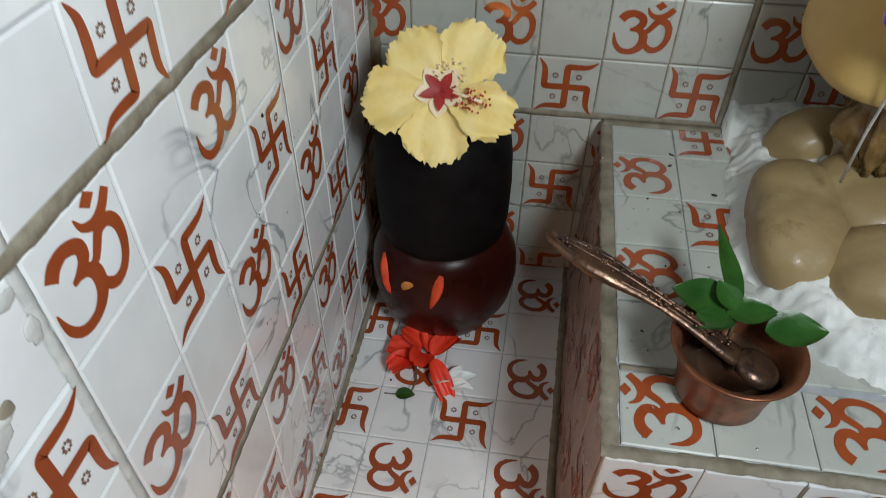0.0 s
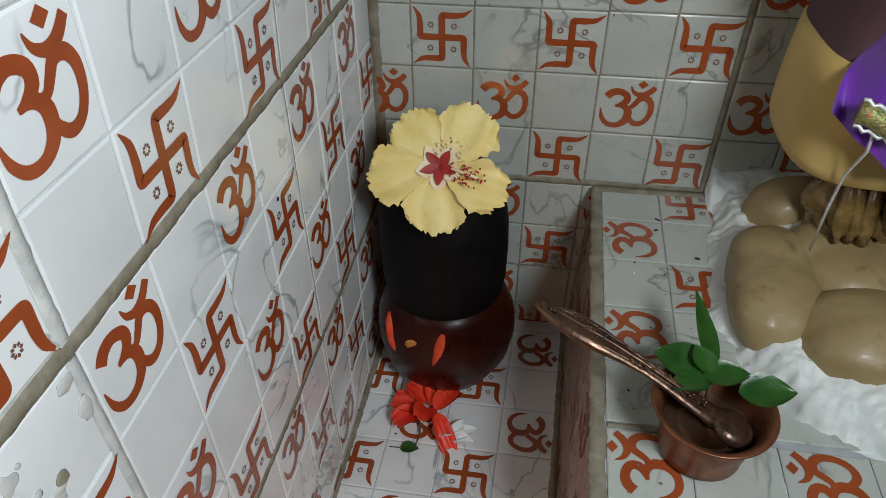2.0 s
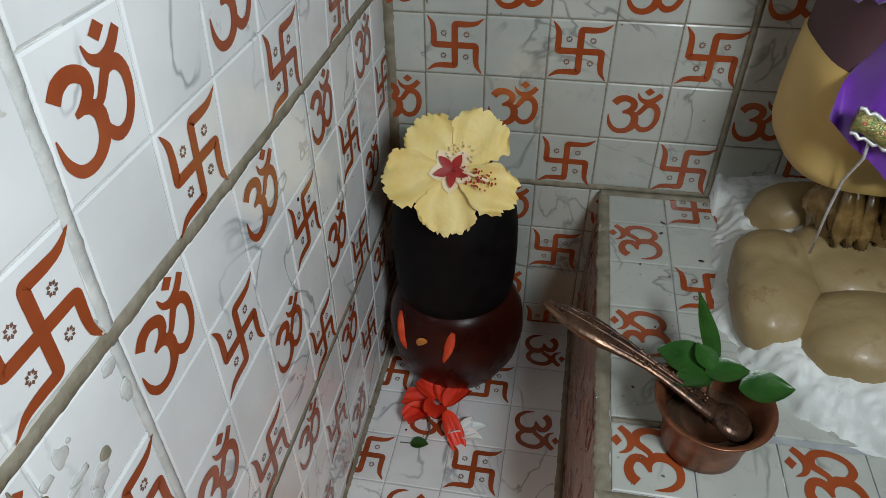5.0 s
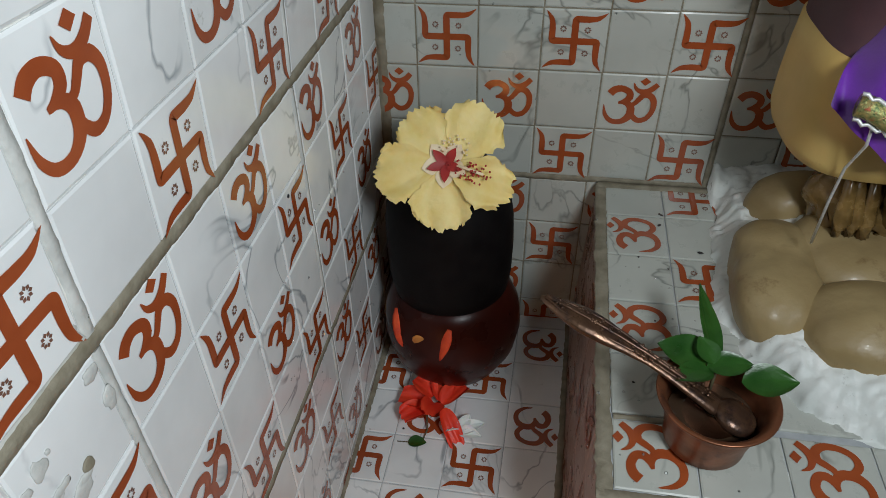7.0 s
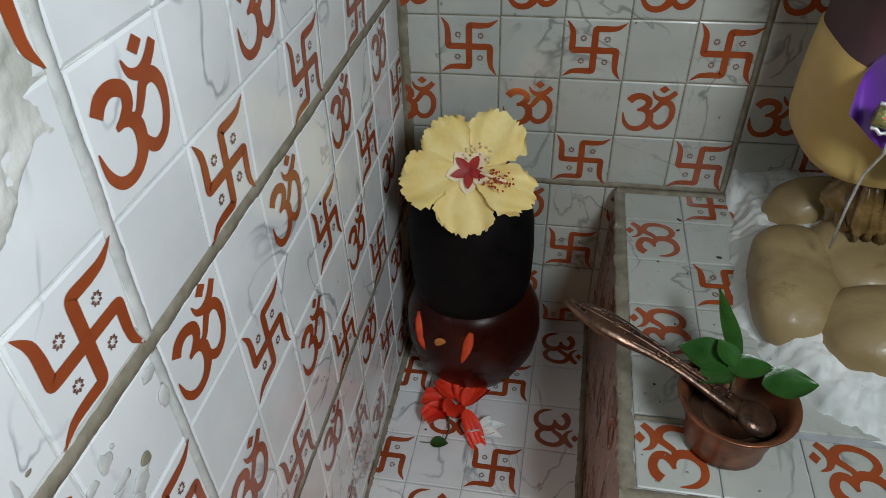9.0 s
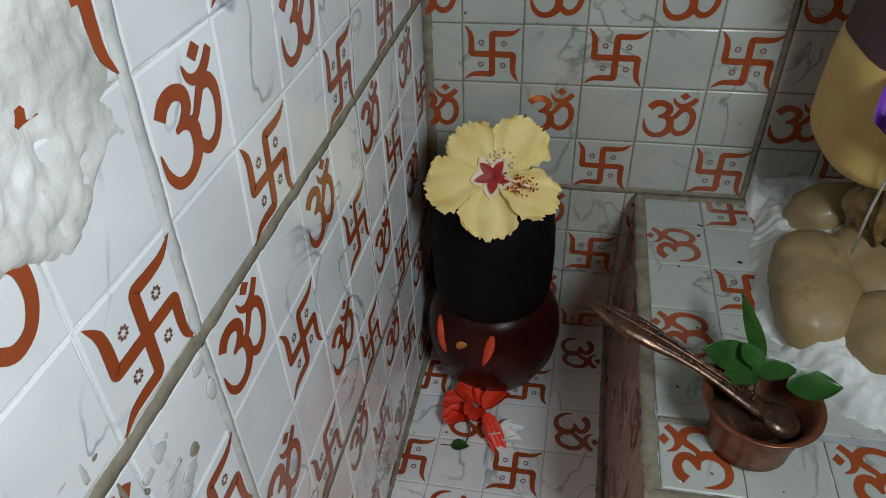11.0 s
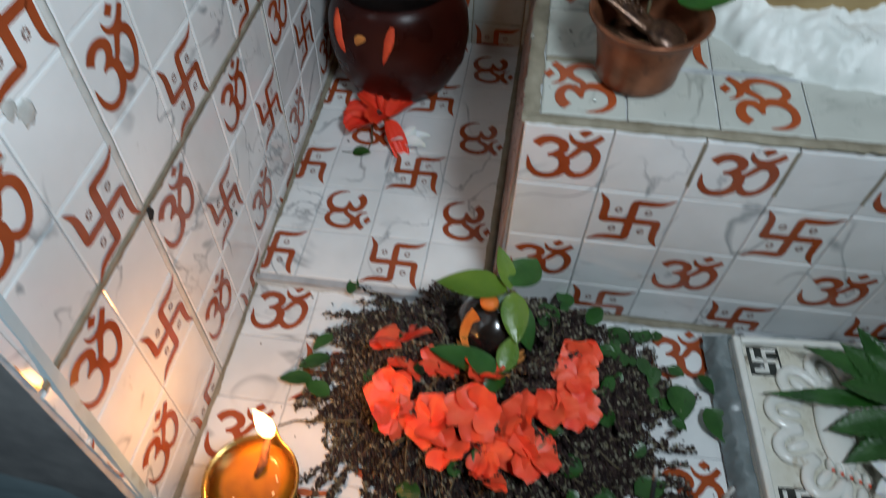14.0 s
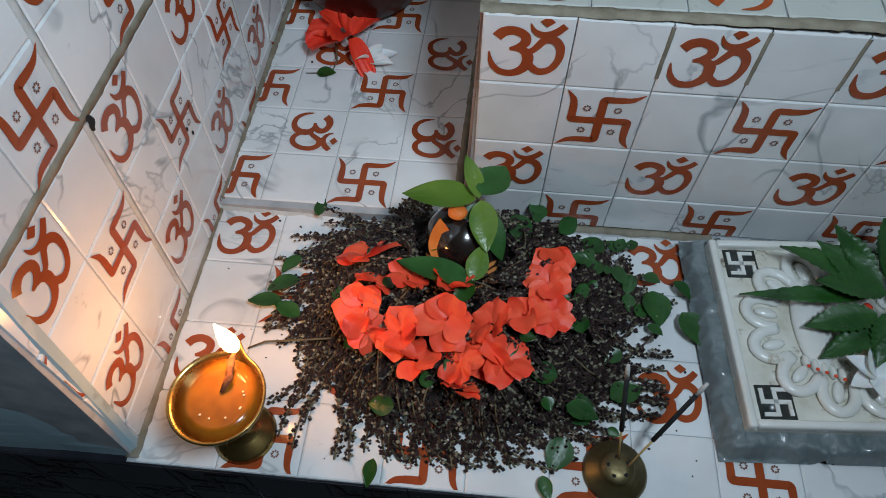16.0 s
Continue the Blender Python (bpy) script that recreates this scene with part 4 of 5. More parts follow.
def statue():
    global PLACE
    PLACE = Matrix.Identity(4)
    bm = bmesh.new()
    # rounded boulders
    for c, r, yaw in (((0.3020, 0.4440, 0.2030), (0.0290, 0.0580, 0.0270), -8), ((0.3640, 0.3960, 0.2010), (0.0590, 0.0390, 0.0330), 5), ((0.3400, 0.5300, 0.2060), (0.0440, 0.0240, 0.0290), 14),
                      ((0.3640, 0.4640, 0.2060), (0.0500, 0.0460, 0.0300), 0), ((0.4300, 0.4500, 0.2050), (0.0600, 0.0700, 0.0380), 0), ((0.4100, 0.5300, 0.2100), (0.0600, 0.0400, 0.0400), 0)):
        turn = pose(*c, 0, 0, yaw)
        made = bmesh.ops.create_uvsphere(bm, u_segments=64, v_segments=32, radius=1)["verts"]
        for v in made:
            q = v.co.copy()
            k = (abs(q.x) ** 2.6 + abs(q.y) ** 2.6 + abs(q.z) ** 2.6) ** (-1 / 2.6)
            q = Vector((q.x * k * r[0], q.y * k * r[1], q.z * k * r[2]))
            w = turn @ q
            w += q.normalized() * (0.0040 * noise.noise(w * 28) + 0.0012 * noise.noise(w * 90))
            v.co = w
    # wet brown crust between the boulders and the legs
    rng = random.Random(8)
    for c, r in (((0.362, 0.494, 0.250), (0.036, 0.030, 0.048)), ((0.344, 0.486, 0.250), (0.016, 0.016, 0.036)), ((0.388, 0.478, 0.240), (0.030, 0.022, 0.034)), ((0.425, 0.500, 0.25), (0.03, 0.03, 0.05))):
        ball(bm, c, r, seg=44, rough=0.012, freq=75, mat=2)
    for k in range(16):
        x, y = 0.330 + 0.085 * rng.random(), 0.462 + 0.020 * rng.random()
        tube(bm, [(x, y, 0.222 + 0.01 * rng.random()), (x + rng.uniform(-0.006, 0.006), y - 0.003, 0.248), (x + rng.uniform(-0.01, 0.01), y + 0.006, 0.294)], [0.005, 0.004 + 0.003 * rng.random(), 0.003], 9, mat=2)
    prof = [(0.02, 0.2940), (0.053, 0.2950), (0.0595, 0.2985), (0.0615, 0.3060), (0.0615, 0.325), (0.0605, 0.350), (0.0590, 0.3695), (0.0575, 0.3700), (0.0560, 0.395), (0.056, 0.43), (0.058, 0.50), (0.058, 0.60), (0.02, 0.64)]
    lathe(bm, prof, (0.3480, 0.4900, 0), 56, squash=lambda a, z: 1 / (abs(math.cos(a)) ** 3.4 + abs(math.sin(a)) ** 3.4) ** (1 / 3.4) * (1 + 0.012 * math.sin(3 * a + 18 * z)))
    for f in bm.faces:
        if f.material_index == 0 and f.calc_center_median().z > 0.2825:
            f.material_index = 1 if f.calc_center_median().z > 0.3698 else 3
    # unseen torso mass, added to block the lamp from the back wall's right
    ball(bm, (0.450, 0.510, 0.40), (0.075, 0.045, 0.20), seg=30, rough=0.004, freq=20, mat=1)
    tagged(mesh_object("statue", bm, [M_CREAM, M_MAROON, M_UMBER, M_OCHREPAINT]), "cream and yellow painted statue seated on rounded rocks", "statue")
    PLACE = TOPSET
    t = thing("satin_cloth", (0.36, 0.43, 0.34), "purple satin cloth with a sequinned edge draped on the statue", "cloth")
    bm = bmesh.new()
    N = 30
    rows = []
    for i in range(N + 1):
        row = []
        for j in range(N + 1):
            a, f = i / N, j / N
            x = 0.2885 + 0.085 * a
            zlow = 0.3755 - 0.052 * a ** 0.75
            z = zlow + (0.395 + 0.075 * min(1, a * 3.2) - zlow) * f
            left = 0.018 * f * (1 - a)
            y = 0.398 - 0.016 * a + 0.035 * f + 0.007 * math.sin(11 * a + 3 * f) + 0.004 * math.sin(25 * a)
            row.append(bm.verts.new((x + left, y, z)))
        rows.append(row)
    for i in range(N):
        for j in range(N):
            bm.faces.new((rows[i][j], rows[i + 1][j], rows[i + 1][j + 1], rows[i][j + 1]))
    part("drape", bm, M_PURPLE, t)
    bm = bmesh.new()
    tube(bm, [(0.2985 + 0.075 * f, 0.391 - 0.016 * f, 0.3800 - 0.024 * f + 0.001 * math.sin(20 * f)) for f in [k / 16 for k in range(17)]], 0.0068, 10, 0.9)
    part("sequin_border", bm, M_TRIM, t, "glittering green and gold sequin border")
    for dz in (0.0072, -0.0072):
        bm = bmesh.new()
        tube(bm, [(0.2980 + 0.075 * f, 0.3890 - 0.016 * f, 0.3800 + dz - 0.024 * f + 0.0012 * math.sin(70 * f)) for f in [k / 30 for k in range(31)]], 0.0012, 6)
        part("edging", bm, M_THREAD, t, "frayed white edging")
    bm = bmesh.new()
    tube(bm, [(0.308, 0.388, 0.374), (0.312, 0.394, 0.355), (0.313, 0.41, 0.330), (0.316, 0.42, 0.300), (0.318, 0.425, 0.262)], 0.0009, 6)
    part("loose_thread", bm, M_THREAD, t, "loose silvery thread")
    bm = bmesh.new()
    for i in range(9):
        x = 0.290 + 0.010 * i
        tube(bm, [(x + 0.010, 0.428, 0.470), (x + 0.005, 0.425, 0.448), (x, 0.423, 0.438 + 0.003 * math.sin(i * 5)), (x - 0.003, 0.422, 0.431)], [0.007, 0.0075, 0.006, 0.003], 8)
    part("frilled_hem", bm, M_PURPLE, t, "frilled purple hem")


statue()


# ---- things on the front floor ----
PLACE = FRONT
def oil_lamp():
    c = Vector((0.0655, 0.0635, 0))
    t = thing("oil_lamp", c, "small brass oil lamp with melted ghee and a burning wick", "lamp")
    bm = bmesh.new()
    lathe(bm, [(0.006, 0.0008), (0.0195, 0.001), (0.0205, 0.0025), (0.018, 0.006), (0.0105, 0.010), (0.0055, 0.016), (0.0045, 0.024), (0.0065, 0.030), (0.005, 0.035), (0.004, 0.044), (0.005, 0.050)], c, 40)
    part("stand", bm, M_BRASS, t, "brass foot and stem")
    bm = bmesh.new()
    lathe(bm, [(0.003, 0.048), (0.010, 0.050), (0.0195, 0.056), (0.0252, 0.066), (0.0278, 0.0745), (0.0282, 0.0765), (0.0270, 0.0770), (0.0252, 0.0735), (0.0225, 0.066), (0.010, 0.058)], c, 56)
    for v in bm.verts:
        if v.co.z > 0.06:
            k = max(0, 1 - abs(v.co.x - c.x - 0.003) / 0.010) if v.co.y > c.y else 0
            v.co.y += 0.008 * k * k * (v.co.z - 0.06) / 0.016
    part("bowl", bm, M_BRASS, t, "round brass bowl with a pinched spout")
    bm = bmesh.new()
    lathe(bm, [(0.0004, 0.0724), (0.008, 0.0724), (0.016, 0.0724), (0.0250, 0.0722)], c, 40)
    part("ghee", bm, M_GHEE, t, "melted golden ghee")
    bm = bmesh.new()
    rng = random.Random(2)
    for k in range(3):
        tube(bm, [c + Vector((0.001, 0.004, 0.0725)), c + Vector((0.0025 + 0.001 * k, 0.012, 0.075 + 0.001 * k)), c + Vector((0.003 - 0.0008 * k, 0.021, 0.0775)), c + Vector((0.0035 + 0.0006 * k, 0.0275, 0.0815 + 0.001 * k))], [0.0014, 0.0019, 0.0018, 0.0009], 7)
    part("wick", bm, M_WICK, t, "charred twisted cotton wick")
    bm = bmesh.new()
    lathe(bm, [(0.0008, 0.0), (0.0030, 0.002), (0.0050, 0.007), (0.0052, 0.012), (0.0038, 0.020), (0.0018, 0.027), (0.0004, 0.0325)], (0, 0, 0), 20)
    for v in bm.verts:
        v.co = Vector((c.x + 0.0035 + v.co.x - 0.16 * v.co.z, c.y + 0.0280 + v.co.y + 0.05 * v.co.z, 0.0805 + v.co.z))
    flame = part("flame", bm, M_FLAME, t, "bright yellow-white flame")
    flame.visible_shadow = False
    bm = bmesh.new()
    for k in range(7):
        a = rng.random() * 6.28
        ball(bm, c + Vector((0.015 * math.cos(a), 0.012 * math.sin(a), 0.0727)), (0.0007, 0.0007, 0.0004), seg=8)
    part("bubbles", bm, M_PALE, t)


oil_lamp()


def small_stone():
    c = Vector((0.190, 0.207, 0))
    t = thing("small_black_stone", c, "small black stone idol with orange paste stripes", "stone")
    bm = bmesh.new()
    lathe(bm, [(0.010, 0.0008), (0.030, 0.001), (0.034, 0.012), (0.034, 0.030), (0.0325, 0.036), (0.0295, 0.040), (0.0270, 0.050), (0.0245, 0.060), (0.018, 0.070), (0.008, 0.0755), (0.002, 0.0765)], c, 40, squash=lambda a, z: 1 + 0.03 * math.sin(3 * a))
    part("stone_body", bm, M_WATER_STONE, t)
    for k, (z, r) in enumerate(((0.047, 0.0280), (0.041, 0.0298), (0.033, 0.0338))):
        bm = bmesh.new()
        pts = [(c.x + r * math.cos(a), c.y + r * math.sin(a), z + 0.0015 * math.sin(5 * a)) for a in [math.radians(-150 + 8 * q) for q in range(16)]]
        tube(bm, pts, [0.0006] + [0.0016] * 14 + [0.0006], 7)
        part("paste_stripe", bm, M_OCHRE, t, "ochre paste stripe")
    bm = bmesh.new()
    blade(bm, Matrix.Translation(c + Vector((-0.012, -0.0245, 0.050))) @ pose(0, 0, 0, 50, 0, 10), 0.036, 0.017, leaf_shape, curl=0.15, cup=0.1, seed=3)
    part("paste_flame", bm, M_TILAK_ORANGE, t, "orange paste mark")


M_WATER_STONE = surface("polished_black_stone", (0.010, 0.008, 0.007), (0.022, 0.017, 0.014), 0.18, scale=40, bump=0.15, bump_scale=100, coat=0.5)
M_TILAK_ORANGE = surface("orange_paste", (0.72, 0.16, 0.015), (0.82, 0.24, 0.03), 0.6, scale=120, bump=0.5, bump_scale=400)
small_stone()


def offering_leaves():
    t = thing("leaf_sprig", (0.195, 0.215, 0.077), "sprig of broad yellow-green leaves laid on the black stone", "leaves")
    o = Vector((0.1985, 0.2175, 0.085))
    for k, (yaw, pitch, roll, L, w, mat, off) in enumerate(((88, 4, 8, 0.050, 0.026, M_LEAFY, (-0.002, 0, 0)), (24, 20, 10, 0.034, 0.013, M_LEAFY, (0, 0, 0.002)), (-28, 12, -8, 0.028, 0.027, M_LEAF, (0.002, 0.002, 0.004)),
                                                            (190, -14, 6, 0.036, 0.019, M_LEAFY, (0.002, -0.002, 0.003)), (168, -30, 0, 0.034, 0.016, M_DARKLEAF, (-0.002, -0.002, -0.002)), (215, -38, 0, 0.040, 0.017, M_DARKLEAF, (0.004, -0.004, -0.004)))):
        bm = bmesh.new()
        blade(bm, Matrix.Translation(o + Vector(off)) @ pose(0, 0, 0, 0, 0, yaw) @ pose(0, 0, 0, pitch, roll, 0), L, w, leaf_shape, curl=-0.15, cup=0.18, wave=0.01, seed=k, nu=8, nv=14)
        part("leaf", bm, mat, t)
    bm = bmesh.new()
    tube(bm, [o + Vector((-0.002, 0.006, -0.012)), o, o + Vector((0.003, -0.002, 0.004))], 0.0009, 6)
    part("stalk", bm, M_STEM, t)
    bm = bmesh.new()
    ball(bm, o + Vector((-0.013, -0.010, -0.003)), (0.007, 0.006, 0.004), seg=14, rough=0.001, freq=200)
    part("orange_bud", bm, M_TILAK_ORANGE, t, "orange bud")
    t = thing("leaf_sprig", (0.20, 0.175, 0.055), "pair of broad green leaves lying over the flowers", "leaves")
    o = Vector((0.2010, 0.1640, 0.067))
    for k, (yaw, pitch, roll, L, w, mat) in enumerate(((80, 6, 6, 0.052, 0.019, M_LEAF), (-8, 22, 5, 0.026, 0.015, M_LEAFY), (150, -6, 4, 0.020, 0.013, M_LEAF))):
        bm = bmesh.new()
        blade(bm, Matrix.Translation(o) @ pose(0, 0, 0, 0, 0, yaw) @ pose(0, 0, 0, pitch, roll, 0), L, w, leaf_shape, curl=-0.12, cup=0.2, seed=k + 9, nu=8, nv=14)
        part("leaf", bm, mat, t)
    bm = bmesh.new()
    tube(bm, [o, o + Vector((0.008, -0.002, 0.001)), o + Vector((0.014, -0.003, -0.002))], 0.0006, 6)
    part("stalk", bm, M_STEM, t)


offering_leaves()


def heap_height(x, y):
    """The heap's top: a ring round the stone, thinner towards its edge."""
    d = math.hypot((x - 0.196) / 0.118, (y - 0.175) / 0.098)
    return 0.055 * max(0.0, 1 - d ** 2.4)


def basil_heap():
    rng = random.Random(21)
    t = thing("basil_heap", (0.196, 0.166, 0), "dark heap of dried basil flower spikes around the black stone", "plant")
    tagged(t, kind="stuff")
    verts, faces = [], []
    stems = bmesh.new()
    oct_f = ((0, 2, 4), (2, 1, 4), (1, 3, 4), (3, 0, 4), (2, 0, 5), (1, 2, 5), (3, 1, 5), (0, 3, 5))

    def bead(q, r, lean):
        k = len(verts)
        a = r * (0.8 + 0.5 * rng.random())
        for v in ((a, 0, 0), (-a, 0, 0), (0, a, 0), (0, -a, 0), (0.2 * a, 0.2 * a, a * lean), (0, 0, -a * lean)):
            verts.append((q[0] + v[0], q[1] + v[1], q[2] + v[2]))
        faces.extend([(k + x, k + y, k + z) for x, y, z in oct_f])
    for s in range(520):
        a = rng.random() * 6.283
        rad = math.sqrt(rng.random())
        x0, y0 = 0.198 + 0.100 * rad * math.cos(a), 0.169 + 0.078 * rad * math.sin(a)
        if math.hypot(x0 - 0.190, y0 - 0.207) < 0.033:
            continue
        out = a + rng.uniform(-0.9, 0.9)
        L = 0.026 + 0.042 * rng.random()
        n = 7
        pts = []
        for k in range(n + 1):
            f = k / n
            x, y = x0 + L * f * math.cos(out + 0.5 * f), y0 + L * f * math.sin(out + 0.5 * f)
            if math.hypot(x - 0.190, y - 0.207) < 0.030 or y > 0.249 and x > 0.185 or y < 0.045 + 0.06 * x:
                break
            base = heap_height(x, y)
            z = max(0.0022, base * (0.35 + 0.75 * rng.random() ** 0.6 if k == 0 else 1) if k == 0 else 0)
            if k:
                z = max(0.0022, pts[-1].z + (base - heap_height(pts[-1].x, pts[-1].y)) + rng.uniform(-0.002, 0.002))
            pts.append(Vector((x, y, z)))
        if len(pts) < 3:
            continue
        tube(stems, pts, 0.00065, 4)
        for p0, p1 in zip(pts, pts[1:]):
            for w in range(3):
                q = p0.lerp(p1, (w + rng.random() * 0.5) / 3)
                for b in range(4):
                    an = rng.random() * 6.283
                    rr = 0.0018 + 0.0014 * rng.random()
                    bead((q.x + rr * math.cos(an), q.y + rr * math.sin(an), max(0.0012, q.z + rr * rng.uniform(-0.8, 0.9))), 0.00125, rng.uniform(0.8, 1.5))
    data = bpy.data.meshes.new("flower_spikes")
    data.from_pydata(verts, [], faces)
    data.transform(PLACE)
    data.materials.append(M_SEED)
    data.materials.append(M_HUSK)
    for q in range(0, len(faces), 8):
        pale = 1 if rng.random() < 0.15 else 0
        for w in range(8):
            data.polygons[q + w].material_index = pale
    ob = new("flower_spikes", data)
    ob.parent = t
    ob.matrix_parent_inverse = t.matrix_basis.inverted()
    tagged(ob, "dark purple-brown seed heads", kind="stuff")
    tagged(part("stems", stems, M_STEM, t, "thin brown stems"), kind="stuff")
    core = bmesh.new()
    rows = []
    N = 44
    for i in range(N + 1):
        row = []
        for j in range(N + 1):
            x, y = 0.196 + 0.10 * (2 * i / N - 1), 0.170 + 0.076 * (2 * j / N - 1)
            h = heap_height(x, y) * 0.62 - 0.010 + 0.006 * noise.noise(Vector((x * 120, y * 120, 0)))
            if math.hypot(x - 0.190, y - 0.207) < 0.033:
                h = -0.004
            row.append(core.verts.new((x, y, max(0.0006, h))))
        rows.append(row)
    for i in range(N):
        for j in range(N):
            q = (rows[i][j], rows[i + 1][j], rows[i + 1][j + 1], rows[i][j + 1])
            if max(v.co.z for v in q) > 0.001:
                core.faces.new(q)
    bmesh.ops.delete(core, geom=[v for v in core.verts if not v.link_faces], context="VERTS")
    tagged(part("packed_litter", core, M_LITTER, t, "dark packed litter under the spikes"), kind="stuff")
    # loose leaves of the same plant
    spots = [(0.285, 0.098, 0.026, 0.020, 30), (0.272, 0.088, 0.024, 0.018, 160), (0.300, 0.118, 0.024, 0.018, -60), (0.262, 0.120, 0.020, 0.015, 80), (0.330, 0.205, 0.028, 0.022, 190),
             (0.350, 0.190, 0.030, 0.020, 215), (0.345, 0.215, 0.022, 0.014, 240), (0.245, 0.245, 0.022, 0.014, 20), (0.225, 0.240, 0.026, 0.018, 200), (0.258, 0.232, 0.022, 0.014, -40),
             (0.072, 0.180, 0.024, 0.016, 120), (0.064, 0.160, 0.024, 0.014, 100), (0.080, 0.150, 0.022, 0.013, 70), (0.072, 0.238, 0.020, 0.010, 0), (0.160, 0.090, 0.018, 0.014, 90),
             (0.152, 0.058, 0.018, 0.010, 170), (0.258, 0.062, 0.016, 0.009, 200), (0.295, 0.235, 0.022, 0.014, 60), (0.276, 0.150, 0.016, 0.012, 10), (0.306, 0.152, 0.014, 0.011, 130),
             (0.068, 0.200, 0.020, 0.012, 150), (0.270, 0.107, 0.022, 0.016, 250)]
    spots += [(0.262 + 0.07 * rng.random(), 0.17 + 0.075 * rng.random(), 0.010 + 0.010 * rng.random(), 0.008 + 0.004 * rng.random(), 360 * rng.random()) for _ in range(15)]
    spots += [(0.10 + 0.20 * rng.random(), 0.09 + 0.15 * rng.random(), 0.008 + 0.006 * rng.random(), 0.006 + 0.004 * rng.random(), 360 * rng.random()) for _ in range(20)]
    for k, (x, y, L, w, yaw) in enumerate(spots):
        bm = bmesh.new()
        z = max(0.006, heap_height(x, y) + 0.007)
        blade(bm, pose(x, y, z, 0, 0, yaw) @ pose(0, 0, 0, rng.uniform(-12, 12), rng.uniform(-25, 25), 0), L, w, leaf_shape, curl=-0.1, cup=0.2, wave=0.03, seed=k, nu=6, nv=9)
        part("basil_leaf", bm, M_DARKLEAF if k % 3 else M_LEAF, t, "small dark green basil leaf")
    bm = bmesh.new()
    tube(bm, [(0.050, 0.122, 0.004), (0.062, 0.126, 0.010), (0.085, 0.128, 0.015), (0.11, 0.13, 0.022)], 0.0008, 6)
    part("long_stem", bm, M_STEM, t, "long bare reddish stem")


M_LITTER = surface("packed_litter", (0.012, 0.009, 0.008), (0.040, 0.026, 0.022), 0.9, scale=180, bump=1.0, bump_scale=300, bump_dist=0.004)
basil_heap()


def garland():
    rng = random.Random(33)
    heads = [(0.126, 0.182, 0.0185), (0.136, 0.160, 0.011), (0.130, 0.146, 0.015), (0.136, 0.130, 0.0135), (0.160, 0.128, 0.016), (0.172, 0.113, 0.013), (0.188, 0.138, 0.016), (0.199, 0.114, 0.0135), (0.202, 0.100, 0.011),
             (0.217, 0.138, 0.0135), (0.228, 0.120, 0.0155), (0.217, 0.120, 0.013), (0.238, 0.148, 0.0130), (0.252, 0.154, 0.0135), (0.251, 0.174, 0.0125), (0.253, 0.192, 0.0125), (0.158, 0.163, 0.0110), (0.188, 0.158, 0.0125)]
    for k, (x, y, r) in enumerate(heads):
        z = heap_height(x, y) + 0.010
        t = thing("orange_red_flower", (x, y, z), "fresh orange-red flower with rounded petals in a garland arc", "flower", "garland of orange-red flowers")
        a0 = rng.random() * 360
        tilt = pose(x, y, z, 0, 0, rng.uniform(-40, 40)) @ pose(0, 0, 0, rng.uniform(10, 50), rng.uniform(-25, 25), a0)
        for q in range(5):
            bm = bmesh.new()
            blade(bm, tilt @ pose(0, 0, 0.0006 * q, 0, 0, 72 * q + rng.uniform(-8, 8)) @ pose(0, 0.001, 0, rng.uniform(2, 42), rng.uniform(-22, 22), 0), r * rng.uniform(0.85, 1.25), r * rng.uniform(1.1, 1.5), round_petal, curl=rng.uniform(-0.45, 0.05), cup=rng.uniform(-0.2, 0.5), wave=0.07, waves=3, seed=k * 7 + q, nu=10, nv=9)
            part("petal", bm, M_RED, t)
        bm = bmesh.new()
        ball(bm, tilt @ Vector((0, 0, 0.003)), (0.0009, 0.0009, 0.0014), seg=8)
        part("flower_eye", bm, M_DEEPRED, t)


garland()


def incense():
    c = Vector((0.3035, 0.0715, 0))
    t = thing("incense_holder", c, "small dull brass incense holder with a pierced dome", "holder")
    bm = bmesh.new()
    lathe(bm, [(0.006, 0.0008), (0.0195, 0.001), (0.0202, 0.003), (0.0185, 0.006), (0.0120, 0.009), (0.0105, 0.013), (0.0095, 0.015), (0.004, 0.0162)], c, 36)
    part("dome", bm, M_DULLBRASS, t)
    for k in range(5):
        bm = bmesh.new()
        a = 1.26 * k + 0.5
        lathe(bm, [(0.0012, 0), (0.0013, 0.0006)], c + Vector((0.0062 * math.cos(a), 0.0062 * math.sin(a), 0.0153)), 10)
        part("stick_hole", bm, M_CHAR, t)
    for a, b in (((0.3035, 0.0760, 0.0150), (0.2955, 0.1105, 0.088)), ((0.3090, 0.0725, 0.0145), (0.3440, 0.1115, 0.0725))):
        a, b = Vector(a), Vector(b)
        t = thing("incense_stick", a, "black incense stick on a bamboo core with an ash tip", "incense", "incense sticks")
        bm = bmesh.new()
        tube(bm, [a, a.lerp(b, 0.40)], 0.0007, 7)
        part("bamboo_core", bm, M_BAMBOO, t)
        bm = bmesh.new()
        tube(bm, [a.lerp(b, 0.33), a.lerp(b, 0.6), a.lerp(b, 0.87)], 0.0015, 9)
        part("incense_paste", bm, M_CHAR, t)
        bm = bmesh.new()
        tube(bm, [a.lerp(b, 0.87), a.lerp(b, 0.95), b], [0.0015, 0.0014, 0.0010], 9)
        part("ash_tip", bm, M_ASH, t, "grey ash tip")


incense()


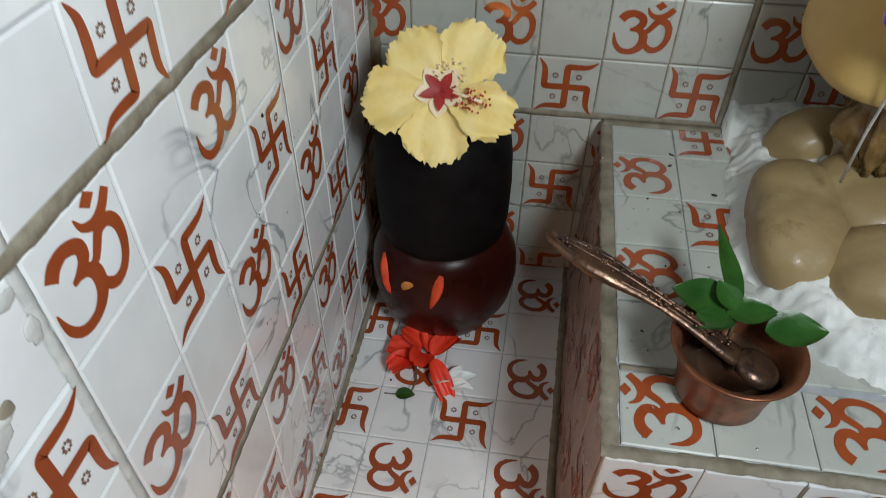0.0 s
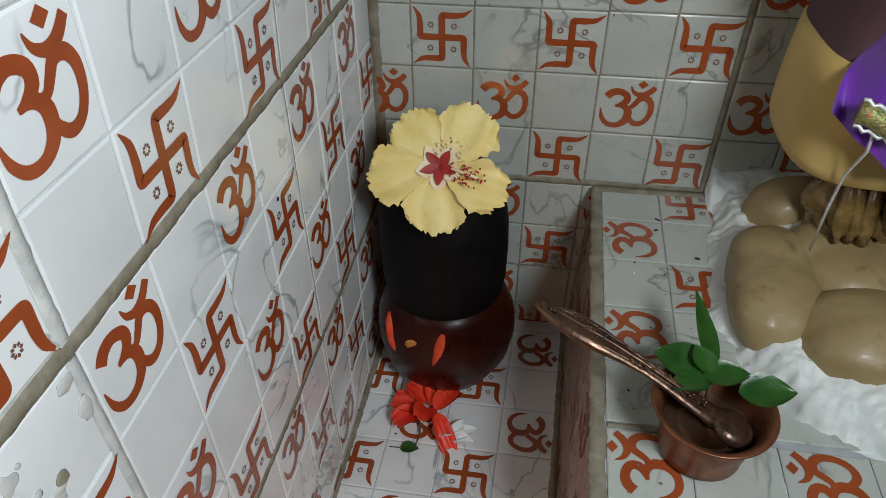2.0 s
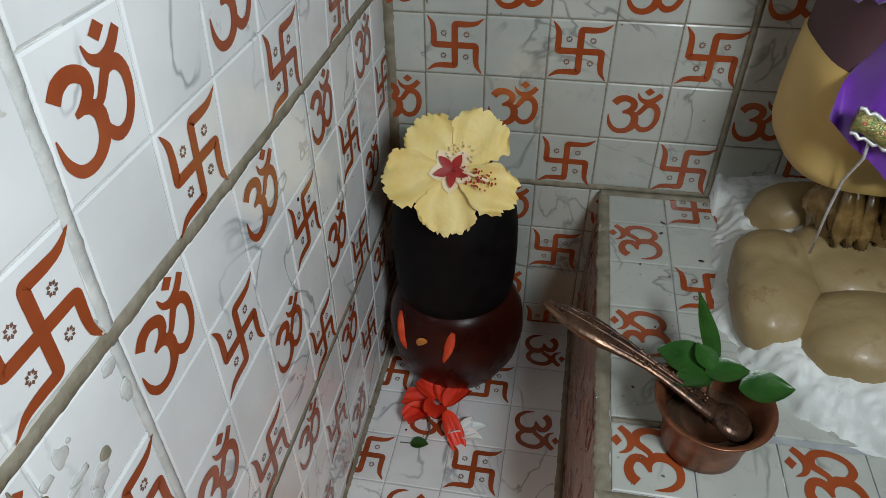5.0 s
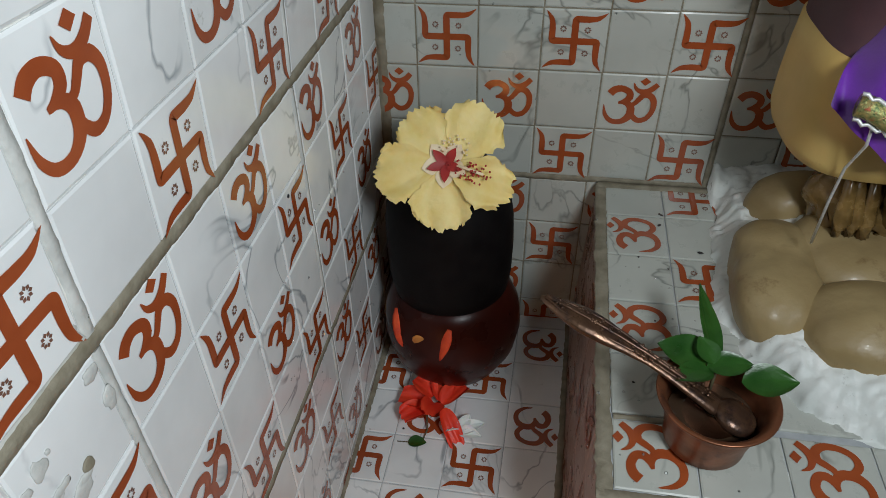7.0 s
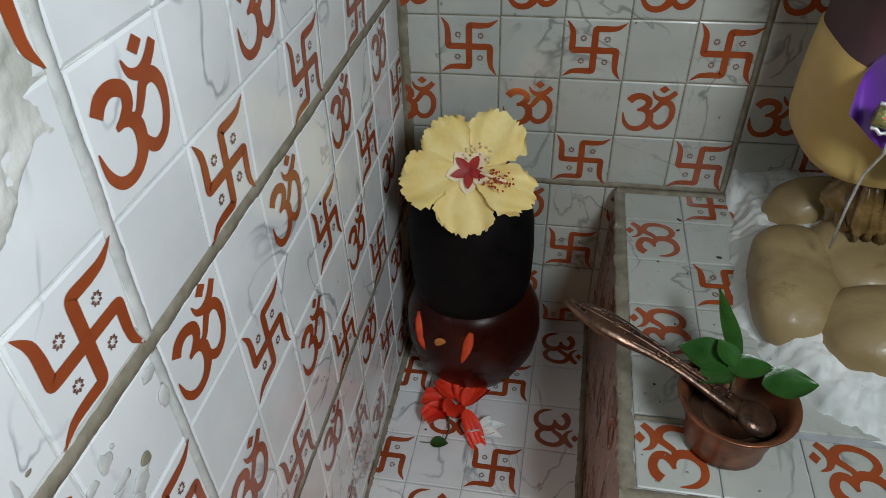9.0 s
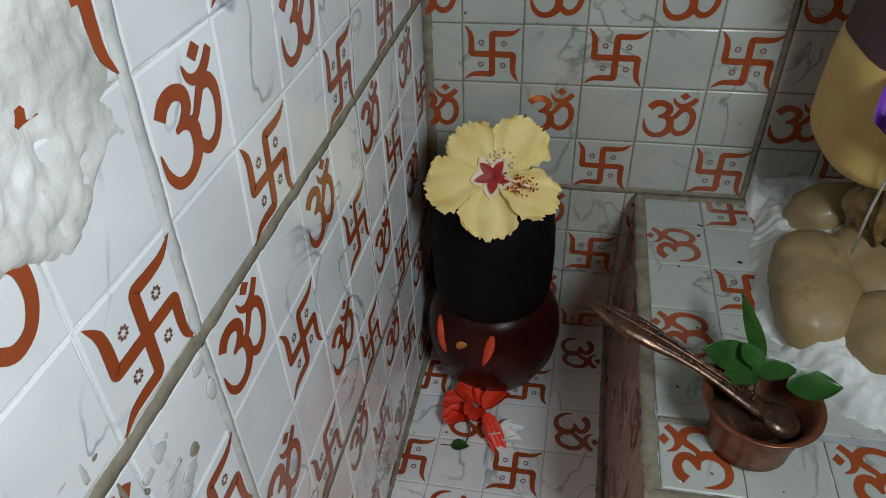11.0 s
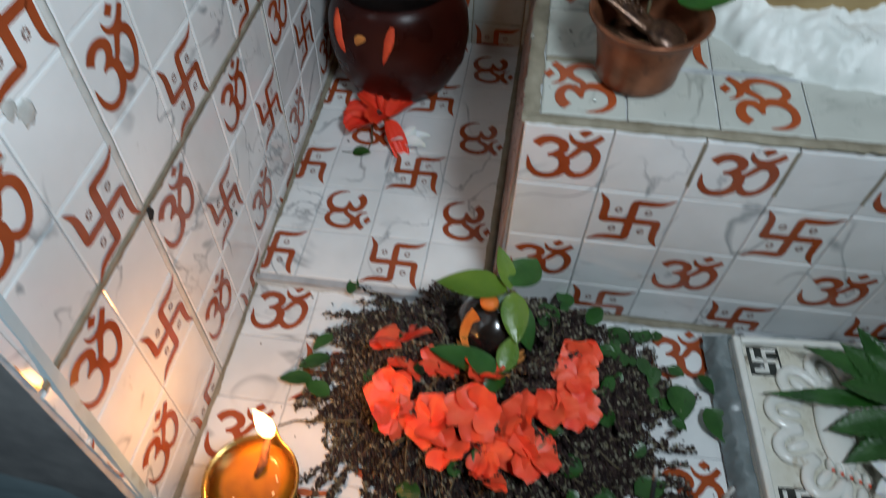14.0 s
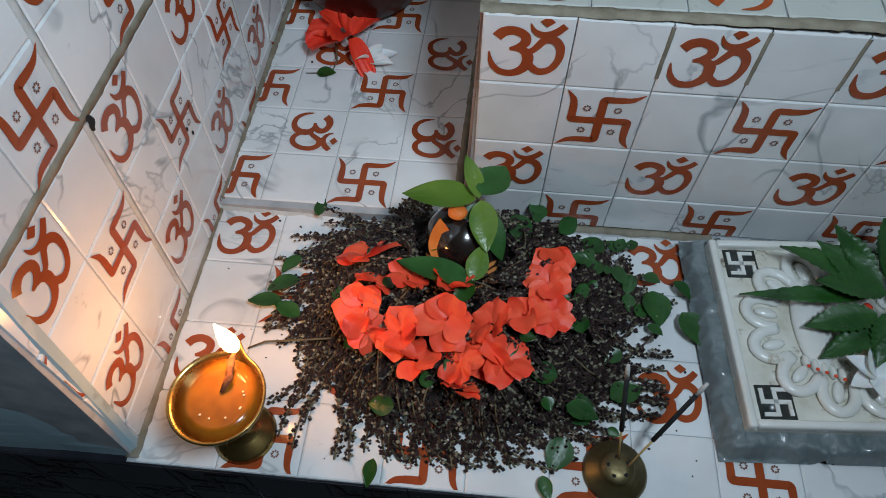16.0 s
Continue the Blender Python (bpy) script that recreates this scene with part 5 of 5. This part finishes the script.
def feet_slab():
    bm = bmesh.new()
    rows = []
    NX, NY = 130, 120
    x0, x1, y0, y1 = 0.352, 0.545, 0.0885, 0.2550
    for i in range(NX + 1):
        row = []
        for j in range(NY + 1):
            x, y = x0 + (x1 - x0) * i / NX, y0 + (y1 - y0) * j / NY
            e = min(x - x0, y - y0, y1 - y) + 0.0035 * noise.noise(Vector((x * 60, y * 60, 0))) + 0.0025 * noise.noise(Vector((x * 170, y * 170, 0))) - 0.001
            h = 0.0145 * max(0, min(1, e / 0.006)) ** 0.6 + (0.0022 * noise.noise(Vector((x * 110, y * 110, 3))) + 0.0012 * noise.noise(Vector((x * 300, y * 300, 3)))) * max(0, min(1, e / 0.003)) + (0.003 if y > 0.247 else 0)
            row.append(bm.verts.new((x, y, max(0.0005, h))))
        rows.append(row)
    for i in range(NX):
        for j in range(NY):
            bm.faces.new((rows[i][j], rows[i + 1][j], rows[i + 1][j + 1], rows[i][j + 1]))
    tagged(mesh_object("cement_bed", bm, M_CEMENT), "wet grey cement bed around the marble slab", "cement")
    t = thing("marble_slab", (0.445, 0.172, 0.012), "white marble slab carved with footprints, lotus petals and corner swastikas", "carving")
    X0, X1, Y0, Y1, Z = 0.3665, 0.5165, 0.1040, 0.2440, 0.0205
    bm = bmesh.new()
    box(bm, (X0, Y0, 0.010), (X1, Y1, Z), 0.0015)
    part("base_plate", bm, M_GRIME, t, "stained marble ground")
    for lo, hi in (((X0, Y0, Z - 0.004), (X0 + 0.0055, Y1, Z + 0.006)), ((X1 - 0.0055, Y0, Z - 0.004), (X1, Y1, Z + 0.006)),
                   ((X0 + 0.0056, Y0, Z - 0.004), (X1 - 0.0056, Y0 + 0.0055, Z + 0.006)), ((X0 + 0.0056, Y1 - 0.0055, Z - 0.004), (X1 - 0.0056, Y1, Z + 0.006))):
        bm = bmesh.new()
        box(bm, lo, hi, 0.0018)
        part("rim", bm, M_MARBLE, t)
    cx, cy = (X0 + X1) / 2, (Y0 + Y1) / 2
    for k in range(12):
        a = 2 * math.pi * (k + 0.5) / 12
        q = Vector((cx + 0.047 * math.cos(a), cy + 0.046 * math.sin(a), Z + 0.001))
        bm = bmesh.new()
        tube(bm, [q + Matrix.Rotation(a, 3, "Z") @ Vector((0.0145 * math.cos(s) * 0.95, 0.0105 * math.sin(s), 0.0012)) for s in [math.radians(-125 + 250 * u / 16) for u in range(17)]], [0.0022] + [0.0040] * 15 + [0.0022], 10, 0.8)
        pet = part("lotus_petal", bm, M_MARBLE, t, "rounded carved lotus petal")
        bm = bmesh.new()
        ball(bm, q, (0.0080, 0.0038, 0.0032), pose(0, 0, 0, 0, 0, math.degrees(a)), seg=16)
        part("petal_core", bm, M_MARBLE, pet)
    for s in (-1, 1):
        bm = bmesh.new()
        ball(bm, (cx + s * 0.017, cy + 0.004, Z + 0.002), (0.0125, 0.036, 0.0062), pose(0, 0, 0, 0, 0, s * 3), seg=24)
        foot = part("footprint", bm, M_MARBLE, t, "smooth raised carved footprint")
        for k in range(5):
            x = cx + s * (0.0075 + 0.0052 * k)
            bm = bmesh.new()
            ball(bm, (x, cy - 0.0335 + 0.0022 * k, Z + 0.003), (0.0024, 0.0052, 0.0036), seg=12)
            part("carved_toe", bm, M_MARBLE, foot)
            bm = bmesh.new()
            ball(bm, (x, cy - 0.0372 + 0.0022 * k, Z + 0.0058), (0.0013, 0.0013, 0.0008), seg=8)
            part("vermilion_dot", bm, M_TILAK, foot, "vermilion dot")
    for sx in (-1, 1):
        for sy in (-1, 1):
            q = Vector((cx + sx * 0.0535, cy + sy * 0.0520, Z))
            bm = bmesh.new()
            box(bm, (q.x - 0.0115, q.y - 0.0115, Z - 0.001), (q.x + 0.0115, q.y + 0.0115, Z + 0.0006))
            sq = part("corner_square", bm, M_INK, t, "blackened recessed corner square")
            bm = bmesh.new()
            for k in range(4):
                R = Matrix.Rotation(-k * math.pi / 2, 4, "Z")
                for lo, hi in (((-0.0014, -0.0014, 0), (0.0014, 0.0096, 0.0018)), ((0.0014, 0.0070, 0), (0.0090, 0.0096, 0.0018))):
                    made = bmesh.ops.create_cube(bm, size=1, matrix=Matrix.Translation(q) @ R @ Matrix.Translation([(u + w) / 2 for u, w in zip(lo, hi)]) @ Matrix.Diagonal((*[w - u for u, w in zip(lo, hi)], 1)))
            part("raised_swastika", bm, M_MARBLE, sq, "raised white swastika", smooth=False)
    # offerings on the slab
    t = thing("leaf_bunch", (0.46, 0.18, 0.026), "bunch of dark green toothed leaves lying on the marble slab", "leaves")
    o = Vector((0.468, 0.188, 0.042))
    for k, (yaw, pitch, L, w, dx, dy, dz) in enumerate(((84, -6, 0.080, 0.013, -0.012, 0.000, 0.004), (62, 4, 0.062, 0.020, -0.006, 0.010, 0.006), (98, -8, 0.046, 0.020, -0.010, -0.012, 0.003), (112, -12, 0.048, 0.018, -0.006, -0.020, 0.002),
                                                        (20, 12, 0.045, 0.018, -0.006, 0.012, 0.006), (-10, 10, 0.055, 0.022, 0.006, 0.008, 0.004), (40, 4, 0.05, 0.022, -0.004, 0.004, 0.008), (-70, 2, 0.05, 0.022, 0.006, 0.0, 0.006),
                                                        (-120, -4, 0.045, 0.020, 0.004, -0.008, 0.004), (150, -10, 0.040, 0.020, 0.000, -0.012, 0.006), (180, -14, 0.036, 0.014, 0.004, -0.016, 0.002), (75, 2, 0.042, 0.024, -0.004, 0.0, 0.010), (-40, 8, 0.05, 0.02, 0.004, 0.006, 0.009))):
        bm = bmesh.new()
        blade(bm, Matrix.Translation(o + Vector((dx, dy, dz))) @ pose(0, 0, 0, 0, 0, yaw) @ pose(0, 0, 0, pitch, 12 * math.sin(k * 3), 0), L, w, saw_leaf_shape, curl=-0.10, cup=0.22, wave=0.02, seed=k, nu=6, nv=30)
        part("leaf", bm, M_DARKLEAF if k % 4 else M_LEAF, t)
    bm = bmesh.new()
    tube(bm, [o + Vector((0.004, -0.02, 0)), o + Vector((0, 0, 0.008)), o + Vector((-0.002, 0.022, 0.022)), o + Vector((0.004, 0.045, 0.040))], [0.001, 0.0012, 0.001, 0.0006], 6)
    part("twig", bm, M_STEM, t)
    for k, (dx, dy) in enumerate(((-0.030, 0.006), (-0.018, 0.028), (-0.012, -0.006))):
        bm = bmesh.new()
        ball(bm, o + Vector((dx, dy, -0.002)), (0.0045, 0.0032, 0.003), pose(0, 0, 0, 0, 0, 40 * k), seg=12, rough=0.0012, freq=300)
        part("red_petal_bit", bm, M_DEEPRED, t, "scrap of red petal")
    t = thing("white_flower", (0.452, 0.136, 0.024), "small translucent white flower on the marble slab", "flower")
    for k, (yaw, pitch, L, w) in enumerate(((60, 25, 0.022, 0.016), (10, 35, 0.022, 0.016), (110, 15, 0.020, 0.014), (-50, 30, 0.022, 0.015), (-110, 20, 0.018, 0.014), (170, 30, 0.017, 0.012))):
        bm = bmesh.new()
        blade(bm, pose(0.452, 0.137, 0.031, 0, 0, yaw) @ pose(0, 0, 0, pitch, 10, 0), L, w, leaf_shape, curl=-0.2, cup=0.35, seed=k, nu=8, nv=8)
        part("petal", bm, M_WHITEP, t)


# the carved slab lies turned against the tiles
PLACE = FRONT @ Matrix.Translation((0.3735, 0.244, 0.002)) @ pose(0, 0, 0, 0, 0, 6.3) @ Matrix.Translation((-0.3735, -0.244, 0))
feet_slab()
PLACE = FRONT


# ---- small marks and litter ----
PLACE = Matrix.Identity(4)
def wall_marks():
    """Cement smears and dark flecks left on the wall tiles."""
    rng = random.Random(4)
    marks = [(0.102, 0.345, 0.0032, 0.0030), (0.096, 0.340, 0.0045, 0.0042), (0.092, 0.335, 0.0028, 0.0040), (0.099, 0.343, 0.0050, 0.0018), (0.122, 0.356, 0.0030, 0.0060), (0.119, 0.372, 0.0040, 0.0030)]
    marks += [(0.045 + 0.085 * rng.random(), 0.385 + 0.075 * rng.random(), 0.001 + 0.005 * rng.random() ** 2, 0.001 + 0.006 * rng.random() ** 2) for _ in range(16)]
    marks += [(0.03 + 0.065 * rng.random() ** 1.3, 0.26 + 0.16 * rng.random(), 0.001 + 0.004 * rng.random() ** 2, 0.001 + 0.005 * rng.random() ** 2) for _ in range(46)]
    for y, z, w, h in marks:
        bm = bmesh.new()
        made = ball(bm, (0, 0, 0), (w, h, 0.0007), seg=18)
        for v in made:
            k = 1 + 0.45 * noise.noise(Vector((v.co.x * 420, v.co.y * 420, y * 100)))
            v.co = F_LEFT @ Vector((y + v.co.x * k, z + v.co.y * k, 0.0003 + v.co.z))
        part("cement_smear", bm, M_GROUT if rng.random() < 0.5 else M_PALEGROUT, wall_left, "brown-grey cement smear on a tile")
    for y, z, r in ((0.1790, 0.430, 0.0009), (0.297, 0.323, 0.0011), (0.128, 0.390, 0.0010), (0.130, 0.171, 0.0030), (0.206, 0.090, 0.0012), (0.211, 0.082, 0.0012), (0.047, 0.38, 0.0007), (0.084, 0.415, 0.0009), (0.082, 0.40, 0.0008)):
        bm = bmesh.new()
        made = ball(bm, (0, 0, 0), (r, r * 1.6, 0.0006), seg=12)
        for v in made:
            k = 1 + 0.5 * noise.noise(Vector((v.co.x * 900, v.co.y * 900, y * 100)))
            v.co = F_LEFT @ Vector((y + v.co.x * k, z + v.co.y * k, 0.0003 + v.co.z))
        part("dark_fleck", bm, M_CHAR, wall_left, "dark fleck of dirt")
    joint(wall_left, F_LEFT, ((0.103, 0.428), (0.1230, 0.3850)), 0.0022, seed=61, lift=0.0009, material=M_PALEGROUT)


wall_marks()


def water_drops():
    rng = random.Random(17)
    t = thing("water_drops", (0.0, 0.40, 0.10), "scattered clear water drops on the tiles", "water")
    tagged(t, kind="stuff")
    bm = bmesh.new()
    for k in range(90):
        y, z = 0.25 + 0.26 * rng.random(), 0.02 + 0.28 * rng.random() ** 1.3
        r = 0.0004 + 0.0006 * rng.random() ** 2
        ball(bm, F_LEFT @ Vector((y, z, 0.0002)), (r * 0.8, r, r * 1.3), seg=8)
    for k in range(34):
        y = 0.26 + 0.28 * rng.random()
        z = 0.02 + 0.18 * rng.random()
        r = 0.0005 + 0.0007 * rng.random() ** 2
        ball(bm, F_SIDE @ Vector((-(y - 0.26), z, 0.0004)), (r, r, r * 1.3), seg=8)
    for k in range(30):
        r = 0.0005 + 0.0008 * rng.random() ** 2
        ball(bm, F_TOP @ Vector((-0.02 + 0.07 * rng.random(), -0.02 + 0.20 * rng.random(), 0.0004)), (r, r, r * 0.6), seg=8)
    for k in range(26):
        r = 0.0005 + 0.0007 * rng.random() ** 2
        ball(bm, F_BACK @ Vector((0.02 + 0.26 * rng.random(), 0.19 + 0.2 * rng.random(), 0.0003)), (r, r * 0.7, r * 1.3), seg=8)
    tagged(part("drops", bm, M_DROP, t), kind="stuff")


M_DROP = surface("clear_water", (0.75, 0.78, 0.78), (0.8, 0.82, 0.82), 0.03, scale=20, bump=0.0, coat=1.0, rough_var=0.01)
M_DROP.node_tree.nodes["Principled BSDF"].inputs["Transmission Weight"].default_value = 0.9
M_DROP.node_tree.nodes["Principled BSDF"].inputs["IOR"].default_value = 1.33
water_drops()


def crumbs():
    rng = random.Random(29)
    t = thing("crumbs", (0.15, 0.12, 0.0), "dark crumbs and dry bits scattered on the tiles", "litter")
    tagged(t, kind="stuff")
    bm = bmesh.new()
    spots = [F_FORE @ Vector((0.045, 0.172, 0)), F_FLOOR @ Vector((0.045, 0.122, 0)), F_FLOOR @ Vector((0.032, 0.130, 0)), F_TOP @ Vector((0.020, 0.22, 0)), F_TOP @ Vector((0.045, 0.14, 0))]
    spots += [F_FORE @ Vector((0.04 + 0.33 * rng.random(), 0.04 + 0.19 * rng.random(), 0)) for _ in range(46)]
    spots += [F_FORE @ Vector((0.31 + 0.06 * rng.random(), 0.05 + 0.15 * rng.random(), 0)) for _ in range(40)]
    spots += [F_TOP @ Vector((-0.01 + 0.09 * rng.random(), -0.01 + 0.27 * rng.random(), 0)) for _ in range(14)]
    for x, y, z in spots:
        r = 0.0005 + 0.0008 * rng.random() ** 2
        ball(bm, (x, y, z + r * 0.5), (r, r * rng.uniform(0.8, 2.0), r * 0.7), pose(0, 0, 0, 0, 0, rng.uniform(0, 180)), seg=6)
    tagged(part("bits", bm, M_SEED, t), kind="stuff")


crumbs()
